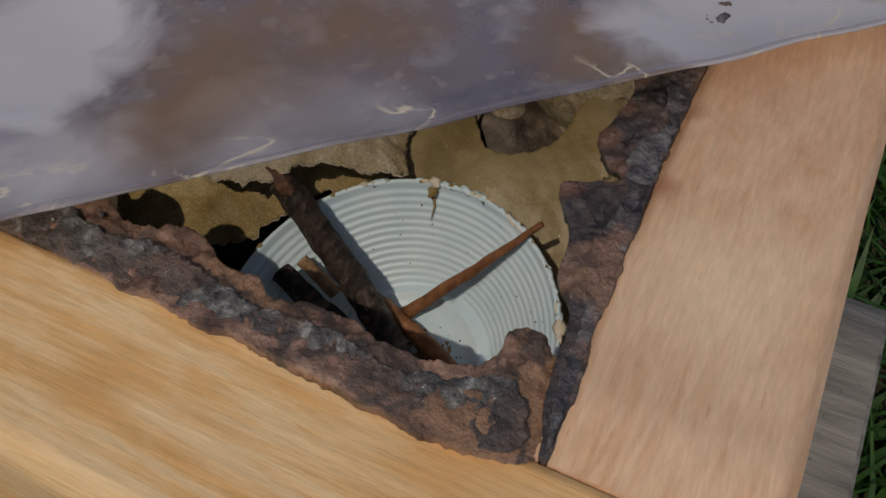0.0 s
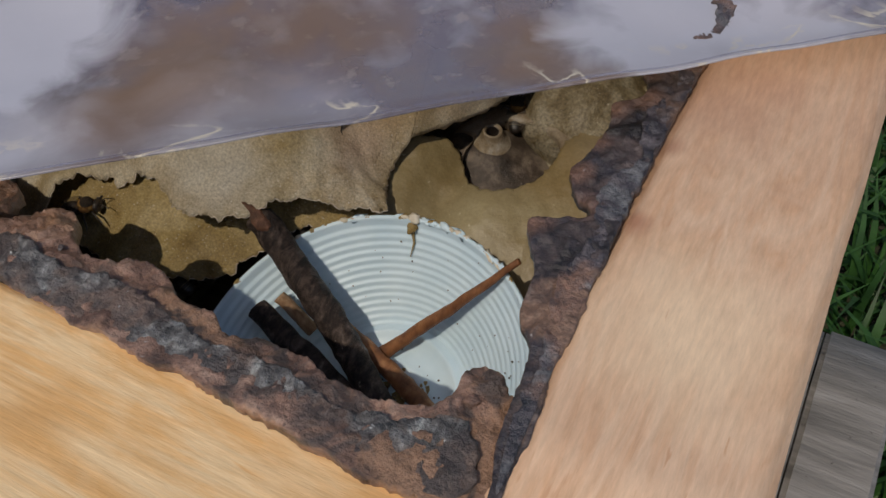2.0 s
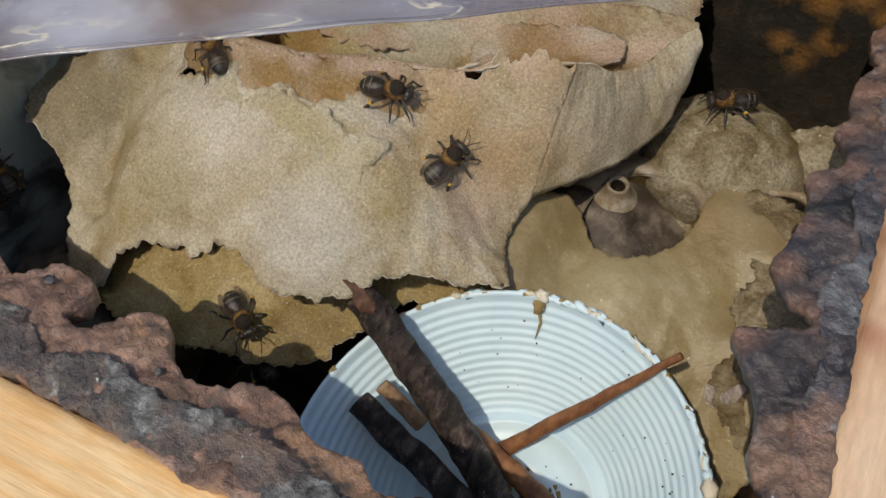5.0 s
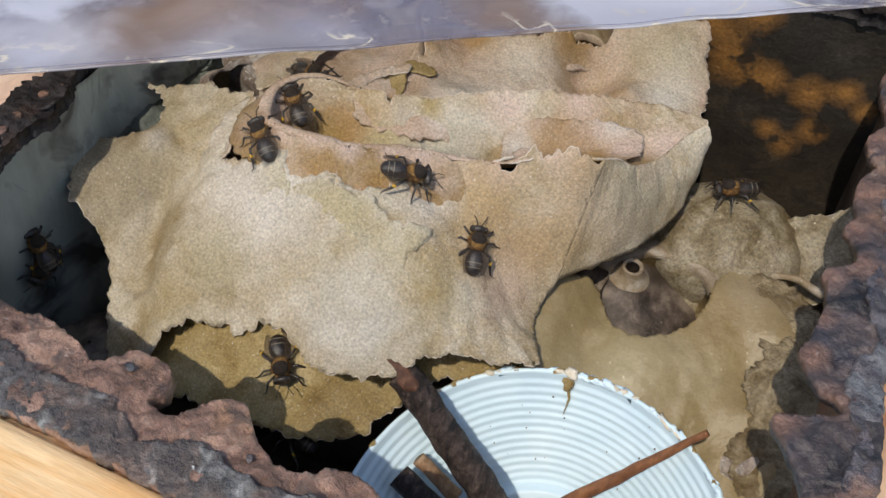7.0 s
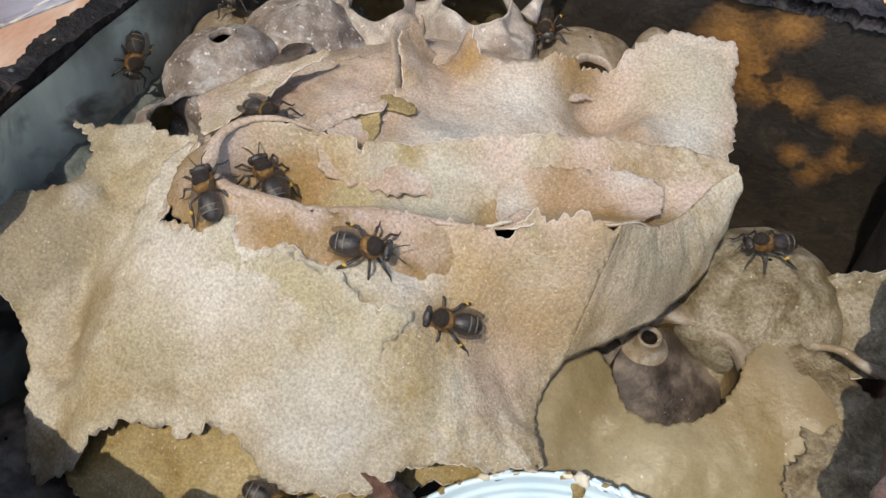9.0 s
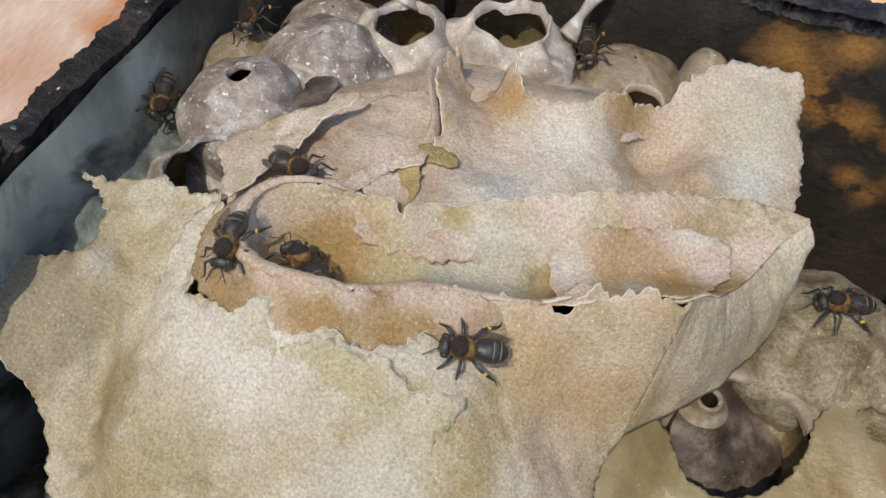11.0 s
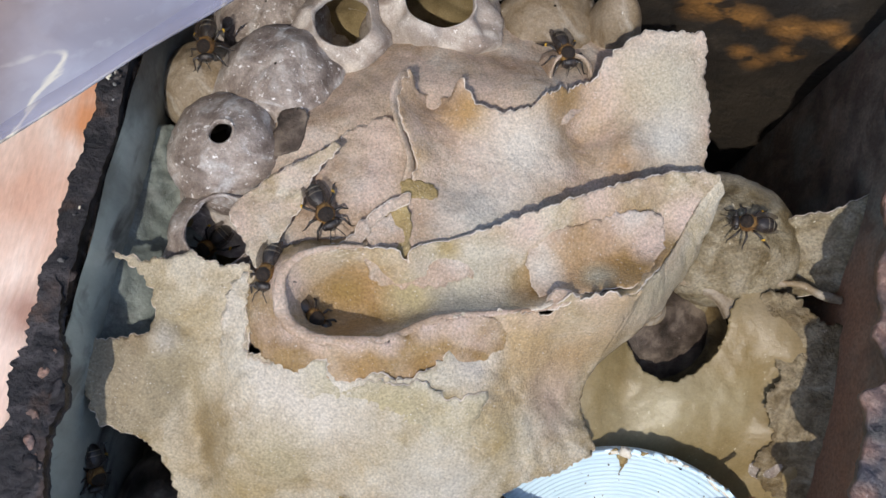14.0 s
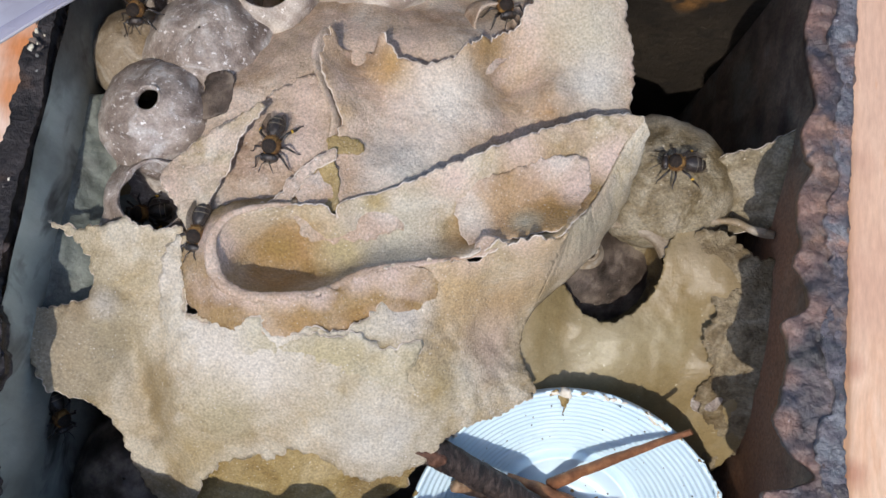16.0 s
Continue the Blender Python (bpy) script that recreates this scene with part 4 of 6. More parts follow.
# ---------------------------------------------------------------- the nest
def nest():
    n = thing("bee_nest", "bee nest of torn layered beige wax sheets", "bee nest")
    front = [(-73, 6, 136.8), (-66, 4.6, 138.4), (-60, -8, 137.3), (-73.5, -12.5, 133), (-65.5, -25.5, 130.4), (-50.4, 5.4, 142), (-43.6, 5.5, 144),
             (-43.5, -6.5, 138.8), (-35.7, -16.9, 136.5), (-29, -7.6, 146.2), (-20, -9.5, 144.6), (-9, -10.8, 140.5), (-6.5, 2.8, 145.4), (2.4, 5, 144.8), (-2, 0.6, 140.2), (12.1, -1.4, 131.5),
             (17.5, -7.1, 124.4), (-2, -8, 140), (8.7, 6.7, 145.4), (15, 9.6, 147.6), (22.3, 10.9, 148.8), (24.4, 12.4, 147.6), (23.6, 8.7, 139.8), (22.9, 5.3, 132.7), (22.2, 1.8, 125.4), (22, -9, 120.5), (24.5, -14.6, 120.6),
             (17, -20, 124), (6, -27, 125.4), (-1, -33, 124.6), (-14, -33, 124.8), (-24, -32, 123.8), (-33, -34, 123.2), (-38.4, -38, 123), (-46, -24, 129.8), (-55, -22, 125.4), (-53.5, -37, 117.5), (-57.5, -30.5, 120.5), (-46, -45, 112), (-20, -21, 134.5)]
    dents = [(-59.2, -9.4, 3.4, 1.9), (-56, -6, 3, -1.6), (-54.6, -14.5, 2.6, -3), (-53.4, -19.5, 2.6, -2.2), (-51.5, -25, 2.6, -2.4), (-49, -31, 2.8, -2.6), (-46, -36.5, 2.6, -1.6), (-63, -14, 4, 1.6), (-60, -21, 3, 1.2), (-66, -20, 3, -1.2),
            (-45, -14, 4, 1.0), (-43, -24, 4, 1.2), (-57, -27, 3, 1.4), (-38, -23, 7, 1.6),
             (-14, -20, 7, 1.2), (12, -6, 4, -1.4), (-5, -24, 5, -0.8), (-26, -17, 4, -0.7), (-20, -26, 3.5, 0.8), (2, -2, 4, 0.9), (14, 3, 4, -1.2), (-8, -15, 3, -0.7)]
    sheet("front_sheet",
          [(-73, 6), (-66, 4.6), (-59.6, 5.8), (-56, 7), (-50.4, 5.4), (-45, 6), (-43.8, 2.5), (-43.3, -4), (-42.6, -8.3), (-35, -9), (-28.7, -7.6),
           (-27.5, -10.5), (-23.5, -11.6), (-19.5, -9.5), (-15, -9.4), (-11, -7.4), (-8.2, -4.5), (-7, -1), (-6.4, 3.0), (2.4, 5.1), (8.8, 6.4), (10.9, 8.8),
           (15.5, 9.7), (22.8, 11.1), (24.4, 12.4), (23.6, 8.7), (22.9, 5.3), (22.2, 1.8),
           (20.4, -3.4), (21.8, -9.2), (24.8, -14.6)] +
          [(21, -17.4), (17, -20), (12, -22.4), (8, -25), (5.4, -28.4), (2.4, -31.6), (-2, -33.8), (-7, -35), (-11, -34.2), (-14.4, -32.6), (-18, -31.2), (-22, -31), (-24.4, -32.2), (-26.4, -33.2), (-29, -32.8),
           (-33, -34), (-36.4, -36), (-38.2, -38.6), (-40, -42), (-46, -45), (-50, -43), (-53.5, -37), (-57.5, -30.5), (-61.5, -26.6), (-68, -25.2), (-71.1, -21.2), (-75, -15.2), (-74.4, -11.9),
           (-66, -9.6), (-61.3, -8), (-62, -3), (-65, 2)],
          front,
          PAPER_FRONT, n, "broad pale beige wax sheet with a torn rim", 0.5, seed=1.0, bumps=dents, swell=1.1, bare=lambda x, y: x > 21 and -4 < y < 13, clean=lambda x, y: x > 21 and -3 < y < 13.2)
    sheet("pale_layer",
          [(-48, 2.6), (-47, 3.6), (-45.6, 4.2), (-44.4, 0), (-44, -5), (-43, -9.6), (-35, -10), (-28.9, -8.9), (-27.6, -11.6), (-23.5, -12.8), (-19.5, -10.8), (-15, -10.6), (-11, -9.2),
           (-8, -10.6), (-4.4, -11), (-1, -9.6), (0.6, -8.6), (0.4, -12), (-1.4, -15), (1.8, -18), (9, -22.6), (4, -27.4), (-2, -31.6), (-9.2, -32.4), (-17.6, -30), (-24.5, -30.6), (-34, -32.4),
           (-40, -30), (-46, -22), (-47.6, -14), (-48.4, -8), (-48.6, -2)],
          [(x, y, z + (0.65 if y > -12.5 and x > -47 else -0.9 if x < -51 or y < -19 or x > 6 else 0)) for x, y, z in front], PAPER_PALE, n, "pale silky upper layer of the wax sheet", 0.5, thick=0.5, seed=1.0, bumps=dents, swell=1.1,
          bare=lambda x, y: y < -12 or x < -52)
    # the steep outer side of the trough, joined to the front sheet's edge, down to the pots
    base = Relief(front, 2.0)

    def front_z(x, y):
        z = float(base((x, y))[0]) + sum(h * math.exp(-((x - cx) ** 2 + (y - cy) ** 2) / (r * r)) for cx, cy, r, h in dents)
        return z + 1.1 * (noise.noise((x * 0.13 + 1, y * 0.13, 1)) + 0.6 * noise.noise((x * 0.4, y * 0.4 + 1, 3)) + 0.3 * noise.noise((x * 1.1, y * 1.1, 1)))
    crest = spline([(24.3, 12.3, 147.6), (25.7, 15.1, 146.2), (29, 19.1, 143.1), (32.5, 26.4, 141), (34.9, 32.8, 141.7), (37.8, 38.3, 142.7)], 0.6, False)
    foot = spline([(22.1, 1.8, 125.4), (27, 7.4, 126), (31.4, 12.2, 126.8), (35.4, 18.6, 127.6), (38.6, 26.8, 130.5), (39.6, 36, 137.5)], 0.6, False)
    vs, fs, across = [], [], 16
    for a in range(70):
        c, f = crest[round(a / 69 * (len(crest) - 1))], foot[round(a / 69 * (len(foot) - 1))]
        hold = max(0, 1 - a / 12)
        for b in range(across + 1):
            k = b / across
            start = crest[0] * (1 - k) + foot[0] * k
            p = c * (1 - k) + f * k + np.array((0.8, -0.6, 0.5)) * 1.3 * (1 - hold) * math.sin(math.pi * k)
            p[2] += hold * (front_z(start[0], start[1]) - start[2])
            wob = 0.5 * noise.noise((p[0] * 0.3, p[1] * 0.3, p[2] * 0.2)) + 0.2 * noise.noise((p[0], p[1], p[2] * 0.7)) + (0.35 * noise.noise((a * 0.45, 3, 0)) if b == across else 0)
            rag = np.array((0, 0, 0.9)) * noise.noise((a * 0.3, 8, 0)) if b == across else 0
            vs.append((p + (np.array((0.7, -0.5, 0.4)) * wob + rag) * (1 - hold)) / 1000)
    for a in range(69):
        for b in range(across):
            q = a * (across + 1) + b
            fs.append((q, q + 1, q + across + 2, q + across + 1))
    flank = part("flank", (vs, fs), PAPER_FRONT, n, "rosy steep side of the trough")
    solid = flank.modifiers.new("thickness", "SOLIDIFY")
    solid.thickness, solid.offset = 0.0005, 0
    sheet("lip_sheet",
          [(-25, 11.8), (-31, 10.1), (-37, 7.6), (-39, 3), (-37.5, -2.0), (-34.4, -5.3), (-29.4, -6.1), (-22, -5.0), (-17.8, -3.7), (-11.6, 0.7), (-6.2, 2.7), (0, 3.9), (4, 2),
           (4, -4), (0, -9), (-8, -13), (-20, -14), (-30, -12), (-40, -9), (-43.5, -3), (-44, 4), (-40, 9), (-32, 13), (-26, 13.5)],
          [(-25, 11.8, 147), (-31, 10.1, 149), (-37, 7.6, 148.8), (-39, 3, 148), (-37.5, -2, 147.3), (-34.4, -5.3, 147.7), (-29.4, -6.1, 148.3), (-22, -5, 148.1),
           (-17.8, -3.7, 147.1), (-11.6, 0.7, 145.9), (-6.2, 2.7, 145.3), (0, 3.9, 144), (4, 0, 138), (0, -8, 136), (-10, -12, 138.2), (-22, -12.5, 142), (-34, -9.5, 143.6),
           (-43.5, -3, 143), (-43, 5, 143.4), (-32, 13, 143.6)],
          PAPER_AMBER, n, "amber curled wax lip", 0.45, seed=3.0, stiff=0.8, swell=0.6, edge=0)
    sheet("middle_sheet",
          [(-25.6, 11.6), (-20, 12.2), (-17, 10.4), (-16.3, 13.5), (-6, 17.6), (4.2, 23.6), (15.6, 30.3), (27.2, 36.3), (37.8, 38.6), (35, 33), (32.6, 27),
           (29, 19.5), (25.7, 15.5), (22.4, 11.3), (11, 9.0), (8, 6.9), (2.1, 5.3), (-6.2, 3.0), (-11.6, 1.0), (-17.8, -3.4), (-22, -4.7), (-29.4, -5.8),
           (-34.2, -5.0), (-37.2, -1.8), (-38.7, 3), (-36.8, 7.4), (-31, 9.9)],
          [(-25.6, 11.6, 147.2), (-17, 10.4, 147), (-16.3, 13.5, 147.8), (-6, 17.6, 148.4), (4.2, 23.6, 149), (15.6, 30.3, 147), (27.2, 36.3, 145),
           (37.8, 38.6, 142.8), (35, 33, 141.5), (32.6, 27, 140.6), (29, 19.5, 142.6), (25.7, 15.5, 146), (22.4, 11.3, 148.4), (11, 9.0, 145.9), (2.1, 5.3, 144.6), (-6.2, 3, 145.2),
           (-11.6, 1, 145.8), (-17.8, -3.4, 147), (-22, -4.7, 148), (-29.4, -5.8, 148.2), (-34.2, -5, 147.6), (-37.2, -1.8, 147.2), (-38.7, 3, 148), (-36.8, 7.4, 148.8), (-31, 9.9, 149.2),
           (-33, 1, 139.4), (-28, -2.0, 140.6), (-21, -0.8, 141.4), (-14, 3, 141.4), (-7, 6.6, 141.2), (4, 11, 139.8), (11, 12.6, 140.6), (20, 13.8, 143.2), (25.5, 19.5, 142),
           (29, 27, 140), (-28, 5, 139.8), (14, 19, 141), (-10, 10, 141.4), (24, 26, 141.6), (-31, 7.4, 144)],
          PAPER_TROUGH, n, "beige trough-shaped wax sheet with a curled edge", 0.26, seed=3.0, stiff=0.6, bumps=[(19, 17, 4, -0.9)], swell=0.6)
    roll("curled_lip", [(-25.6, 11.9, 147.4), (-31, 10.2, 149.2), (-36.4, 7.4, 148.9), (-38.4, 3, 148.1), (-37, -1.8, 147.4), (-34, -4.8, 147.6), (-29.4, -5.7, 148.0), (-22, -4.6, 147.8), (-17.8, -3.3, 146.8),
                        (-11.6, 1.0, 145.7), (-6.2, 3, 145.1), (2.1, 5.3, 144.5), (8.4, 6.8, 145.3)], [0.35, 0.5, 0.8, 1.2, 1.3, 1.0, 0.8, 0.8, 0.75, 0.7, 0.6, 0.5, 0.3], 0.7, PAPER_LIP, n, "rosy rolled lip of the trough")
    sheet("brown_patch", [(-46.6, 28), (-46.8, 33), (-46.2, 37.2), (-42, 38), (-41, 33.6), (-41.6, 30.2)],
          [(-47, 28, 140.4), (-44.5, 37.4, 141.4), (-41, 37, 142.0), (-42.6, 29.6, 141.6)], DARK_WAX, n, "dark brown thin wax between the pots", 0.3, seed=21.0, swell=0.2, thick=0.4, edge=0)
    sheet("upper_sheet",
          [(-23.2, 46.4), (-24.3, 41), (-22.8, 36.2), (-19.2, 29.8), (-19.3, 26.6), (-20, 21), (-25, 16), (-23, 7), (-12, 8), (0, 14.5), (15, 25), (30, 33.5),
           (36, 38.5), (36, 47.3), (35, 54), (33, 58), (32.6, 61.5), (30.4, 64.7), (25, 64), (19.7, 62.8), (15.5, 59), (13, 56.3), (11.2, 53.2), (3.9, 47.4),
           (-0.5, 43), (-3.5, 42), (-9.2, 42.6), (-13.5, 46), (-15.4, 44.4), (-18.5, 45.5), (-21.5, 44.6)],
          [(-23.2, 46.4, 148.6), (-24.3, 41, 149), (-22.8, 36.2, 149), (-19.2, 29.8, 148), (-20, 21, 145), (-17, 38, 144.6), (-18, 45, 140.6), (-13.5, 46, 148.6),
           (-9.2, 42.6, 147), (-3.5, 42, 147.5), (3.9, 47.4, 148.6), (12.4, 56.3, 145.6), (9.4, 45.4, 137.2), (17, 48, 139), (19.7, 62.8, 148.4), (30.4, 64.7, 148), (34.5, 55, 141.5),
           (36, 47, 139.8), (35, 40, 138), (26, 38, 138), (15, 32, 139.8), (4, 25.5, 143.2), (-6, 19.5, 145.3), (-14, 15, 145.4), (15, 24, 138), (0, 14.5, 140), (0, 34, 144.8), (21, 43, 141.5), (-12, 30, 143.6), (24, 54, 145)],
          PAPER_UPPER, n, "rosy beige upright wax sheet with torn pointed corners", 0.5, seed=4.0, stiff=1.0, bumps=[(7, 40, 6, 1.4), (26, 47, 5, -1.6), (21, 41, 4, 1.2), (28, 57, 4, 0.8)], bare=lambda x, y: y < 20 or -23 < x < -14.2 and y > 40)
    sheet("strip_sheet",
          [(-43.4, 5.3), (-47, 10), (-50.8, 16.3), (-43.2, 23.7), (-38, 27), (-34, 29.8), (-33.2, 28.5), (-36.4, 24.4), (-38, 18), (-40, 13), (-41.5, 8)],
          [(-43.4, 5.3, 145.3), (-50.8, 16.3, 143.2), (-43.2, 23.7, 145.6), (-34, 29.8, 147.8), (-36.6, 24, 147), (-39.5, 14, 145.6), (-47, 10, 143.8)],
          PAPER, n, "narrow pale wax strip ending in a point", 0.35, seed=5.0)
    sheet("inner_sheet",
          [(-44.5, 6.5), (-40, 9.5), (-32, 12), (-26, 12.5), (-21, 14), (-18.5, 22), (-19, 30), (-23, 37), (-30, 36), (-36, 30), (-40, 22), (-46, 14)],
          [(-44, 8, 141.5), (-32, 12, 143.6), (-21, 14, 144.2), (-19, 24, 145.2), (-22, 36, 146), (-32, 33, 143.6), (-40, 22, 142.6), (-30, 22, 144.8)],
          PAPER_ROSE, n, "smooth beige inner wax sheet", 0.4, seed=6.0)
    sheet("back_sheet",
          [(-52, 22), (-44, 22), (-34, 27), (-24, 33), (-12, 36), (2, 40), (12, 50), (15, 58), (18, 68), (8, 74), (-6, 73), (-16, 66), (-30, 58), (-42, 50), (-56, 44)],
          [(-52, 25, 137), (-44, 33, 140.5), (-36, 32, 142), (-30, 38, 143), (-24, 48, 141.5), (-12, 46, 142.5), (2, 48, 142), (10, 54, 138), (16, 66, 131), (0, 72, 129),
           (-20, 64, 132), (-40, 50, 133), (-7, 60, 134.4), (-12, 36, 140), (2, 40, 140), (-22, 33.5, 141)],
          PAPER_ROSE, n, "smooth rounded wax sheet behind the torn layers", 0.3, seed=7.0, bumps=[(2, 48, 7, 2.0)], edge=0)
    sheet("torn_flap", [(4, 19), (5, 13.6), (6.4, 10.2), (8.8, 8.8), (15, 11), (22, 12.8), (26, 17), (29, 24.5), (26.4, 29), (18, 26.4), (10, 22.4)],
          [(4, 19, 143.6), (5.6, 12, 142.4), (8.8, 8.8, 143.8), (15, 11, 145.2), (22, 12.8, 147), (26, 17, 145), (29, 24.5, 142.6), (26.4, 29, 143), (18, 26.4, 144.6), (10, 22.4, 145), (16, 17.5, 141.9), (22, 21, 142), (11, 15, 142.2)],
          PAPER_FLAP, n, "golden-hearted torn flap lying in the trough", 0.4, seed=14.0, swell=0.3, thick=0.4, edge=0.1, stiff=0.8, bare=lambda x, y: y > 15)
    sheet("torn_flap", [(8.6, 6.8), (11, 7.6), (12.4, 9.2), (11.6, 10.4), (10, 10.6), (9, 9.6), (8.2, 8.6)],
          [(8.6, 6.8, 145.4), (12.4, 9.2, 146.6), (10, 10.6, 146.4), (8.2, 8.6, 145.8)], PAPER_ROSE, n, "small pale curled flake on the trough edge", 0.4, seed=17.0, swell=0.3, thick=0.35)
    sheet("amber_patch", [(-26, 14.5), (-25, 17.5), (-21, 21.5), (-18.6, 20), (-17.4, 15), (-18, 11.5), (-21, 12)],
          [(-26, 14.5, 145), (-18, 11.5, 145.6), (-18.6, 20, 146.3), (-21, 21.5, 146.2), (-22, 16, 144.4)], PAPER_GOLD, n, "golden hollow of thin wax", 0.3, seed=15.0, swell=0.3, edge=0)
    sheet("amber_patch", [(-20.6, 25.8), (-17, 26.2), (-14.6, 25.4), (-14, 23.6), (-17, 22.8), (-20, 22.6)],
          [(-20.6, 25.8, 146.4), (-14.6, 25.4, 146.2), (-14, 23.6, 146.3), (-20, 22.6, 146.2)], PAPER_GOLD, n, "golden patch of thin wax", 0.3, seed=16.0, swell=0.15, thick=0.3, edge=0)
    sheet("torn_lip", [(-38.6, 8.6), (-33, 10.8), (-29, 12.4), (-26.6, 16.6), (-22.5, 20.8), (-19.4, 23.2), (-19.2, 21.6), (-23, 18.4), (-25, 15), (-26, 12), (-24, 10.8), (-28.5, 9.8), (-33, 9)],
          [(-38.6, 8.6, 146.2), (-29, 12.4, 146.8), (-26.6, 16.6, 147), (-19.4, 23.2, 147.6), (-25, 15, 146.2), (-28.5, 9.8, 145.8), (-33, 9, 146)], PAPER_ROSE, n, "rosy torn lip", 0.3, seed=18.0, swell=0.3, thick=0.4)
    lip("torn_lip", [(-23.2, 46.4, 147.5), (-24.3, 41, 148), (-22.8, 36.2, 147.6), (-19.4, 29.8, 146.6), (-19.6, 25, 145.6)], 2.8, 1.4, PAPER_ROSE, n, "rosy standing torn lip", 1.0)
    sheet("lower_sheet",
          [(-46, -39), (-42, -43.5), (-37, -44.6), (-31, -44), (-24, -44.4), (-17, -42.8), (-9, -41.2), (-2, -37.8), (1.5, -34), (4, -29), (8.3, -22.5),
           (16.4, -17.6), (24.5, -15.2), (22, -9), (8, -13), (-4, -22), (-18, -25), (-32, -27), (-44, -31)],
          [(-46, -39, 114), (-37, -44.6, 112.6), (-24, -44.4, 111.5), (-9, -41.2, 110.6), (1.5, -34, 111.8), (8.3, -22.5, 114.5), (16.4, -17.6, 114.5),
           (24.5, -15.2, 113), (22, -9, 117), (8, -13, 121), (-4, -22, 120), (-18, -25, 123), (-32, -27, 123.5), (-44, -31, 119.5), (-22, -36, 119), (-10, -33, 117.4)],
          PAPER_GOLD, n, "golden lower wax sheet with a scalloped edge", 0.45, seed=8.0, bumps=[(-34, -36, 4, 0.9), (-26, -37, 3, -0.8)])


def lip(name, points, rise, lean, mat, parent, label, seed, fade=0.25):
    """A narrow torn lip that stands up along a line: points in millimetres, rise and sideways lean at its top."""
    way = spline(points, 0.5, False)
    n, m = len(way), 6
    vs, fs = [], []
    for i, p in enumerate(way):
        s = i / (n - 1)
        d = way[min(i + 1, n - 1)] - way[max(i - 1, 0)]
        side = np.array((d[1], -d[0], 0)) / max(1e-6, math.hypot(d[0], d[1]))
        h = rise * min(1, s / fade + 0.15, (1 - s) / fade + 0.15) * (1 + 0.35 * noise.noise((i * 0.12, seed, 0)) + 0.16 * noise.noise((i * 0.6, seed, 4)))
        for k in range(m):
            f = k / (m - 1)
            vs.append((p + side * lean * f * f + np.array((0, 0, h * f - 0.8 * (1 - f)))) / 1000)
    for i in range(n - 1):
        for k in range(m - 1):
            a = i * m + k
            fs.append((a, a + 1, a + m + 1, a + m))
    ob = part(name, (vs, fs), mat, parent, label)
    solid = ob.modifiers.new("thickness", "SOLIDIFY")
    solid.thickness, solid.offset = 0.00045, 0
    return ob


def roll(name, points, radii, flat, mat, parent, label):
    """A rounded uneven roll of wax along a line (millimetres), flattened to a share of its width."""
    way = spline(points, 0.5, False)
    sizes = np.interp(np.linspace(0, 1, len(way)), np.linspace(0, 1, len(radii)), radii)
    vs, fs, sides = [], [], 12
    for i, (p, r) in enumerate(zip(way, sizes)):
        d = way[min(i + 1, len(way) - 1)] - way[max(i - 1, 0)]
        side = np.array((d[1], -d[0], 0)) / max(1e-6, math.hypot(d[0], d[1]))
        for k in range(sides):
            a = 2 * math.pi * k / sides
            q = p + side * r * math.cos(a) + np.array((0, 0, flat * r * math.sin(a)))
            vs.append((p + (q - p) * (1 + 0.3 * noise.noise((q[0] * 0.5, q[1] * 0.5, q[2] * 0.5)) + 0.22 * noise.noise((q[0] * 1.7, q[1] * 1.7, q[2])))) / 1000)
    for i in range(len(way) - 1):
        for k in range(sides):
            a, b = i * sides, (i + 1) * sides
            fs.append((a + k, a + (k + 1) % sides, b + (k + 1) % sides, b + k))
    return part(name, (vs, fs), mat, parent, label)


def pot(name, at, r, mat, label, mouth=None, height=1.0, tilt=(0, 0), squash=(1, 1), lip=0.0, seed=0.0, inside=None, footed=1.0):
    """A round wax pot: a thin shell with or without an open mouth (fraction of its radius)."""
    p = tagged(new(name), label, "wax pot", "round wax pots")
    p.matrix_world = pose(*at, tilt[0], tilt[1], 0)
    top = math.asin(mouth) if mouth else 0.02
    prof = []
    for i in range(26):
        a = math.pi * 0.86 - (math.pi * 0.86 - top) * i / 25
        prof.append((r * math.sin(a), r * height * math.cos(a)))
    uneven = 0.17 if mouth and mouth > 0.4 else 0.09
    part("shell", lathe(prof, 56, uneven, seed, squash), mat, p)
    skirt = [(r * (q if q < 1 else 1 + footed * (q - 1)), r * height * z) for q, z in ((0.90, -0.15), (0.99, -0.30), (1.06, -0.46), (1.18, -0.62), (1.36, -0.72), (1.55, -0.80))]
    part("skirt", lathe(skirt, 56, 0.16, seed + 5, squash), mat, p)
    if mouth:
        end_r, end_z = prof[-1]
        rim = [(end_r, end_z), (end_r - 0.0001, end_z + lip + 0.0002), (end_r - 0.0005, end_z + lip + 0.0001), (end_r - 0.0006, end_z - 0.0012)]
        inner = [(end_r - 0.0006, end_z - 0.0012)] + [(0.93 * r * math.sin(a), 0.93 * r * height * math.cos(a)) for a in np.linspace(top + 0.15, math.pi * 0.85, 14)]
        inner.append((0.0002, -0.78 * r * height))
        part("rim", lathe(rim, 56, uneven, seed, squash), mat, p)
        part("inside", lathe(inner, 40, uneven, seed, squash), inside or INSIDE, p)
    return p


